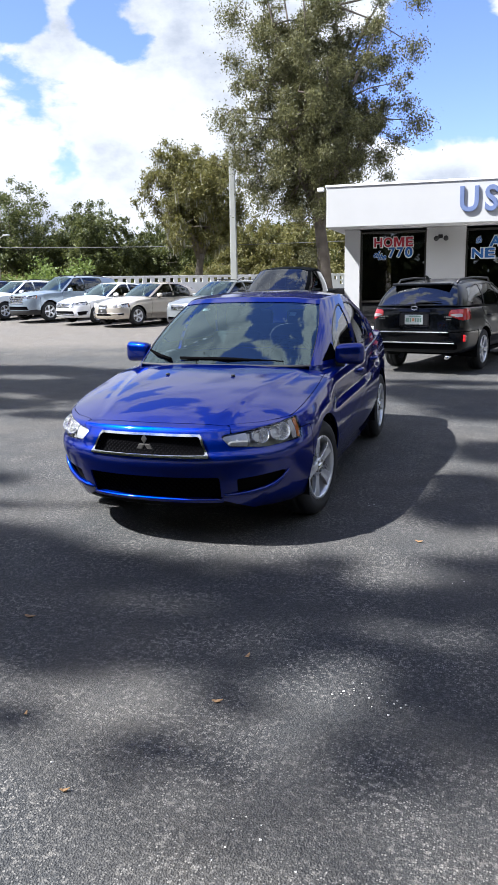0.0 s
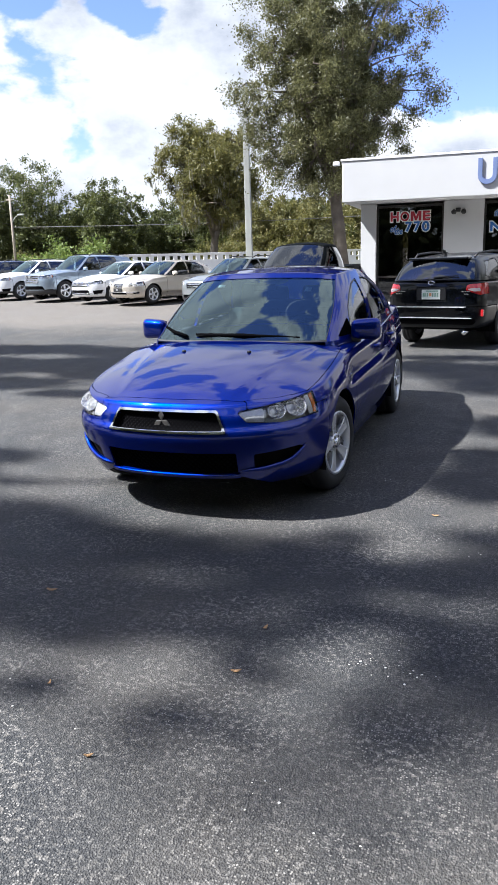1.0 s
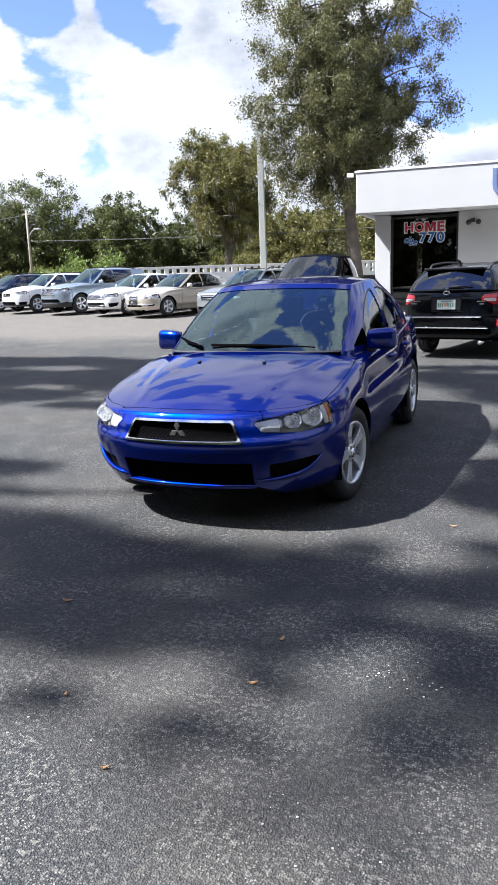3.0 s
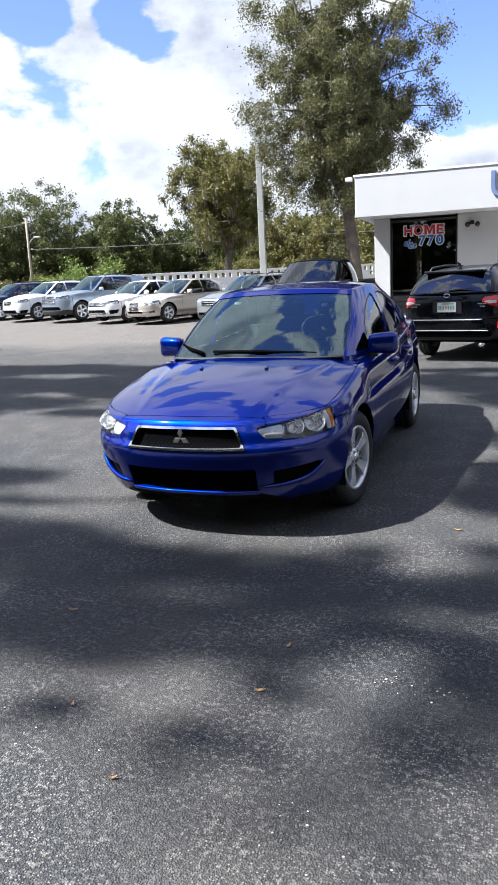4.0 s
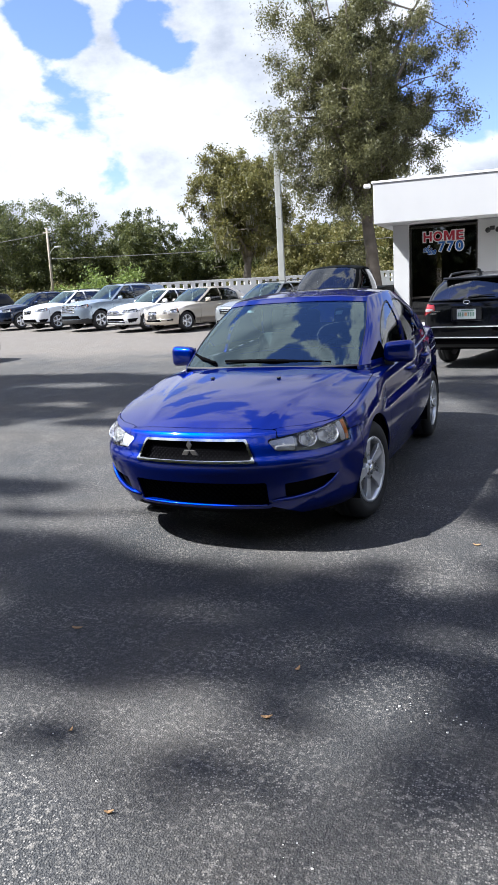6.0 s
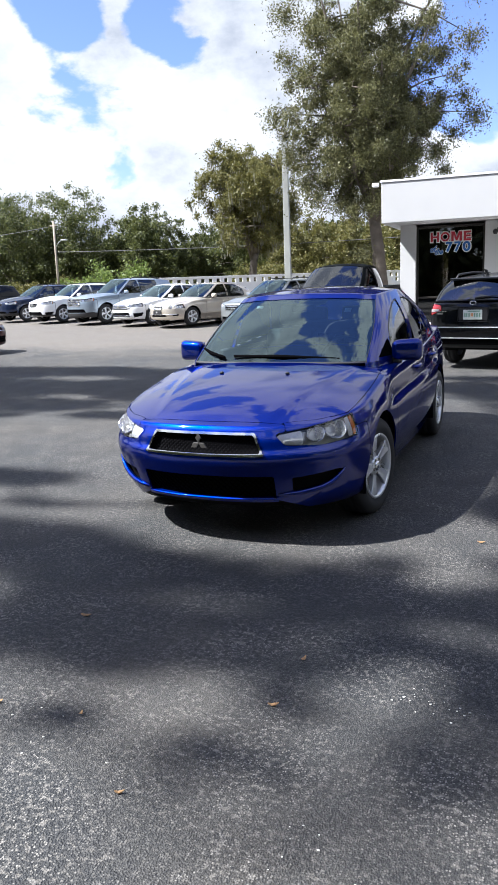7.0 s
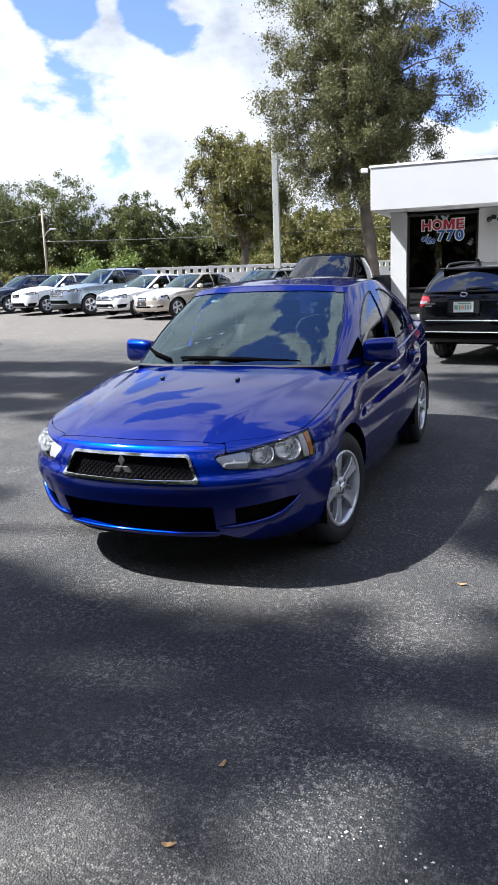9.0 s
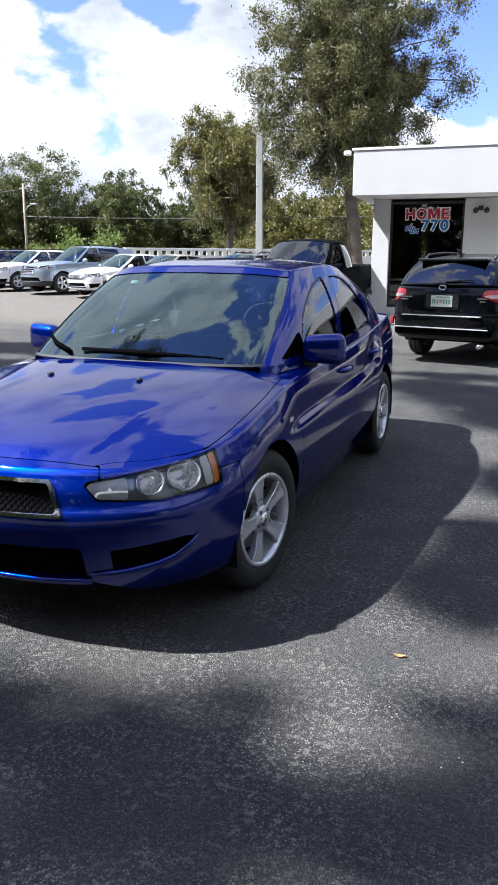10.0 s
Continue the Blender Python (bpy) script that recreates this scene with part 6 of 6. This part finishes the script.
car("wagon_car", "black estate wagon with red tail lights parked facing the showroom", "car", WAGON_POSE @ pose(0, 0, 0), "black_paint", WAGON, extra=wagon_extras)

# ---- the far row ----
ROW_REAR = Vector((0.37, 0.93, 0)).normalized()
ROW_SIDE = Vector((-0.93, 0.37, 0)).normalized()
ROW_TURN = -math.degrees(math.atan2(ROW_REAR.x, ROW_REAR.y))


def row_pose(n, L, forward=0.0, turn=0.0):
    """The n-th place in the row counted from the champagne saloon; the car's nose on the row's front line."""
    p = Vector((-10.24, 16.58, 0)) + ROW_SIDE * (3.0 * n) + ROW_REAR * (L / 2 - forward)
    return pose(p.x, p.y, rise(p.x, p.y), -0.9, 0, ROW_TURN + turn)


BIG_SALOON = dict(L=4.82, W=1.82, wheelbase=2.85, front_axle=-1.56, belt=[(-2.41, 0.70), (-2.0, 0.72), (-1.5, 0.84), (-0.9, 0.90), (0, 0.93), (1.2, 0.97), (2.0, 0.98), (2.41, 0.95)], deck=[(-1.06, 0.97), (1.0, 0.98), (1.8, 1.0), (2.41, 0.98)], rear_glass="glass",
                  grille=[(0, 0.69), (0.24, 0.68), (0.20, 0.54), (0, 0.53)], intake=[(0.36, 0.40), (0.42, 0.32)], fog=[(0.62, 0.40), (0.88, 0.42), (0.84, 0.36), (0.64, 0.34)])
HATCH_SUV = dict(L=4.48, W=1.80, wheelbase=2.665, front_axle=-1.30, tyre_r=0.345, rim_r=0.225, arch=0.395, tail=0.4, zbot=0.25, cowl=-0.95, boot=2.0, belt=[(-2.24, 0.84), (-1.8, 0.90), (-1.3, 0.96), (-0.8, 1.0), (0.5, 1.04), (2.24, 1.08)], deck=[(-0.95, 1.08), (2.24, 1.1)],
                 ws=(-1.05, -0.80), ws_top=(-0.25, -0.12), back_top=(1.75, 1.88), back=(2.06, 2.18), base_w=0.82, roof_w=0.60, roof=1.60, rail=1.53, glass_z=(1.04, 1.05, 1.09, 1.10), doors=(-0.86, 0.2, 1.1), rear_glass="tint",
                 grille=[(0, 0.80), (0.30, 0.79), (0.26, 0.66), (0, 0.65)], dark_grille=True)
BIG_SUV = dict(HATCH_SUV, L=4.87, W=1.92, wheelbase=2.79, front_axle=-1.47, belt=[(-2.43, 0.94), (-2.0, 1.0), (-1.5, 1.06), (-0.9, 1.10), (0.5, 1.14), (2.43, 1.16)], deck=[(-0.95, 1.16), (2.43, 1.18)], tyre_r=0.375, rim_r=0.24, arch=0.43, roof=1.75, rail=1.67, glass_z=(1.12, 1.13, 1.17, 1.18), base_w=0.88, roof_w=0.66, back_top=(1.95, 2.1), back=(2.25, 2.40), boot=2.2, doors=(-0.86, 0.25, 1.2),
               grille=[(0, 0.98), (0.48, 0.96), (0.42, 0.68), (0, 0.67)], dark_grille=False, pitch=0.036, intake=[(0.62, 0.56), (0.70, 0.42)])
GRP = "cars in the far row"
car("saloon_car", "champagne metallic saloon parked in the far row", "car", row_pose(0.25, 4.82), "champagne_paint", BIG_SALOON, group=GRP, extra=row_extras([(0.66, 0.19, 0.010), (0.61, 0.19, 0.010), (0.57, 0.19, 0.010), (0.40, 0.80, 0.012)], plate=True, round_lamps=True))
car("saloon_car", "white saloon with a wide chrome grille in the far row", "car", row_pose(1, 4.7), "white_paint", dict(L=4.70, front_axle=-1.40, wheelbase=2.69, belt=[(-2.35, 0.74), (-2.05, 0.75), (-1.77, 0.79), (-1.35, 0.85), (-0.9, 0.91), (0.0, 0.94), (1.2, 0.99), (2.35, 1.0)], grille=[(0, 0.725), (0.50, 0.715), (0.46, 0.58), (0, 0.57)], rear_glass="tint", pitch=0.026), group=GRP, extra=row_extras([(0.70, 0.62, 0.013), (0.655, 0.58, 0.011), (0.61, 0.56, 0.011), (0.34, 0.62, 0.012)], badge=0.66))
car("suv_car", "large silver-blue sport utility car in the far row", "car", row_pose(2, 4.87), "silver_paint", BIG_SUV, group=GRP, extra=row_extras([(0.95, 0.60, 0.020), (0.88, 0.50, 0.015), (0.81, 0.48, 0.015), (0.74, 0.46, 0.015), (0.68, 0.44, 0.018)], lower=0.43, rails=True, badge=0.90))
car("crossover_car", "white compact crossover with a dark grille in the far row", "car", row_pose(3, 4.48), "white_paint", HATCH_SUV, group=GRP, extra=row_extras([(0.79, 0.30, 0.010), (0.73, 0.28, 0.010), (0.67, 0.26, 0.010)], lower=0.33, rails=True, badge=0.74))
car("crossover_car", "dark navy crossover in the far row", "car", row_pose(4, 4.48), "navy_paint", HATCH_SUV, group=GRP, extra=row_extras([(0.79, 0.30, 0.010), (0.67, 0.26, 0.010)], lower=0.36, rails=True, badge=0.74))
car("crossover_car", "grey compact crossover with a bright grille in the far row", "car", row_pose(-0.95, 4.48), "grey_paint", dict(HATCH_SUV, dark_grille=False, pitch=0.035), group=GRP, extra=row_extras([(0.80, 0.34, 0.012)], lower=0.36, rails=True))
car("suv_car", "black sport utility car at the far row's end", "car", row_pose(5.15, 4.87, 2.0), "black_paint", BIG_SUV, group=GRP)
car("saloon_car", "dark maroon saloon parked across the lot's edge", "car", pose(-13.80, 9.35, 0, 0, 0, 90), "maroon_paint", dict(rear_glass="tint"))

PICKUP = dict(ws_glass="tint", L=5.85, W=2.0, wheelbase=3.65, front_axle=-1.95, tyre_r=0.40, tyre_w=0.26, rim_r=0.24, arch=0.47, nose=0.42, nose_n=3.2, tail=0.2, tail_n=5, zbot=0.36, cowl=-1.25, boot=2.6,
              belt=[(-2.92, 1.10), (-2.5, 1.14), (-1.5, 1.20), (-1.0, 1.22), (0.6, 1.25), (0.9, 1.32), (2.92, 1.34)], deck=[(-1.25, 1.26), (0.6, 1.25), (2.92, 1.33)],
              ws=(-1.30, -1.02), ws_top=(-0.45, -0.30), back_top=(0.68, 0.76), back=(0.86, 0.96), base_w=0.90, roof_w=0.68, roof=1.92, rail=1.83, glass_z=(1.24, 1.25, 1.27, 1.29), doors=(-1.05, 0.02, 0.92), rear_glass="tint",
              win=[[(-0.85, 1.27), (-0.25, 1.76), (-0.02, 1.79), (0.0, 1.28)], [(0.10, 1.28), (0.08, 1.79), (0.58, 1.77), (0.72, 1.30)]], grille=[(0, 1.06), (0.50, 1.05), (0.46, 0.78), (0, 0.77)], dark_grille=True,
              tail_lamp=[(0.80, 0.95), (0.80, 1.25), (1.0, 1.25), (1.0, 0.95)])
car("pickup_truck", "black four-door pickup truck parked beside the showroom", "truck", pose(-3.15, 12.5, 0, 0, 0, -5), "truck_paint", PICKUP)


# ---- litter on the asphalt ----
def fallen_leaf(x, y, turn, size):
    pts = []
    for k in range(10):
        a = 2 * math.pi * k / 10
        pts.append((math.cos(a) * size, math.sin(a) * size * 0.38 * (1 - 0.3 * math.cos(a))))
    bm = bmesh.new()
    bm.faces.new([bm.verts.new((px, py, 0.006 + 0.010 * (px / size) ** 2 + 0.006 * abs(py / size))) for px, py in pts])
    got = bmesh.ops.extrude_face_region(bm, geom=bm.faces[:])
    bmesh.ops.translate(bm, vec=(0, 0, 0.0015), verts=[v for v in got["geom"] if isinstance(v, bmesh.types.BMVert)])
    bmesh.ops.transform(bm, matrix=pose(x, y, -0.004, 0, 0, turn), verts=bm.verts)
    tagged(part("fallen_leaf", bm, M["dry_leaf"], None), "dry brown leaf lying on the asphalt", "leaf", "fallen leaves")


for x, y, a, s in ((-0.14, -3.30, 10, 0.028), (0.98, -3.74, 25, 0.022), (0.98, -3.38, 80, 0.020), (1.53, -1.76, 5, 0.024), (-0.02, -4.06, 60, 0.02), (0.33, -4.02, 100, 0.014), (0.70, -4.35, 30, 0.016)):
    fallen_leaf(x, y, a, s)
rng0 = random.Random(4)
for cx, cy, n, sp0 in ((1.50, -3.52, 16, 0.10), (1.62, -3.57, 8, 0.06), (1.45, -2.15, 5, 0.12), (1.70, -2.3, 4, 0.1), (1.1, -1.06, 3, 0.05), (0.2, -4.2, 8, 0.15), (1.2, -4.3, 10, 0.3)):
    for i in range(n):
        bm = bmesh.new()
        bmesh.ops.create_icosphere(bm, subdivisions=1, radius=rng0.uniform(0.0025, 0.0055))
        bmesh.ops.scale(bm, vec=(1, rng0.uniform(0.5, 1), 0.5), verts=bm.verts)
        bmesh.ops.translate(bm, vec=(cx + rng0.gauss(0, sp0), cy + rng0.gauss(0, sp0 * 0.5), 0.002), verts=bm.verts)
        tagged(part("pale_chip", bm, M["chalk"], None), "small pale stone chip on the asphalt", "stone", "stone chips")
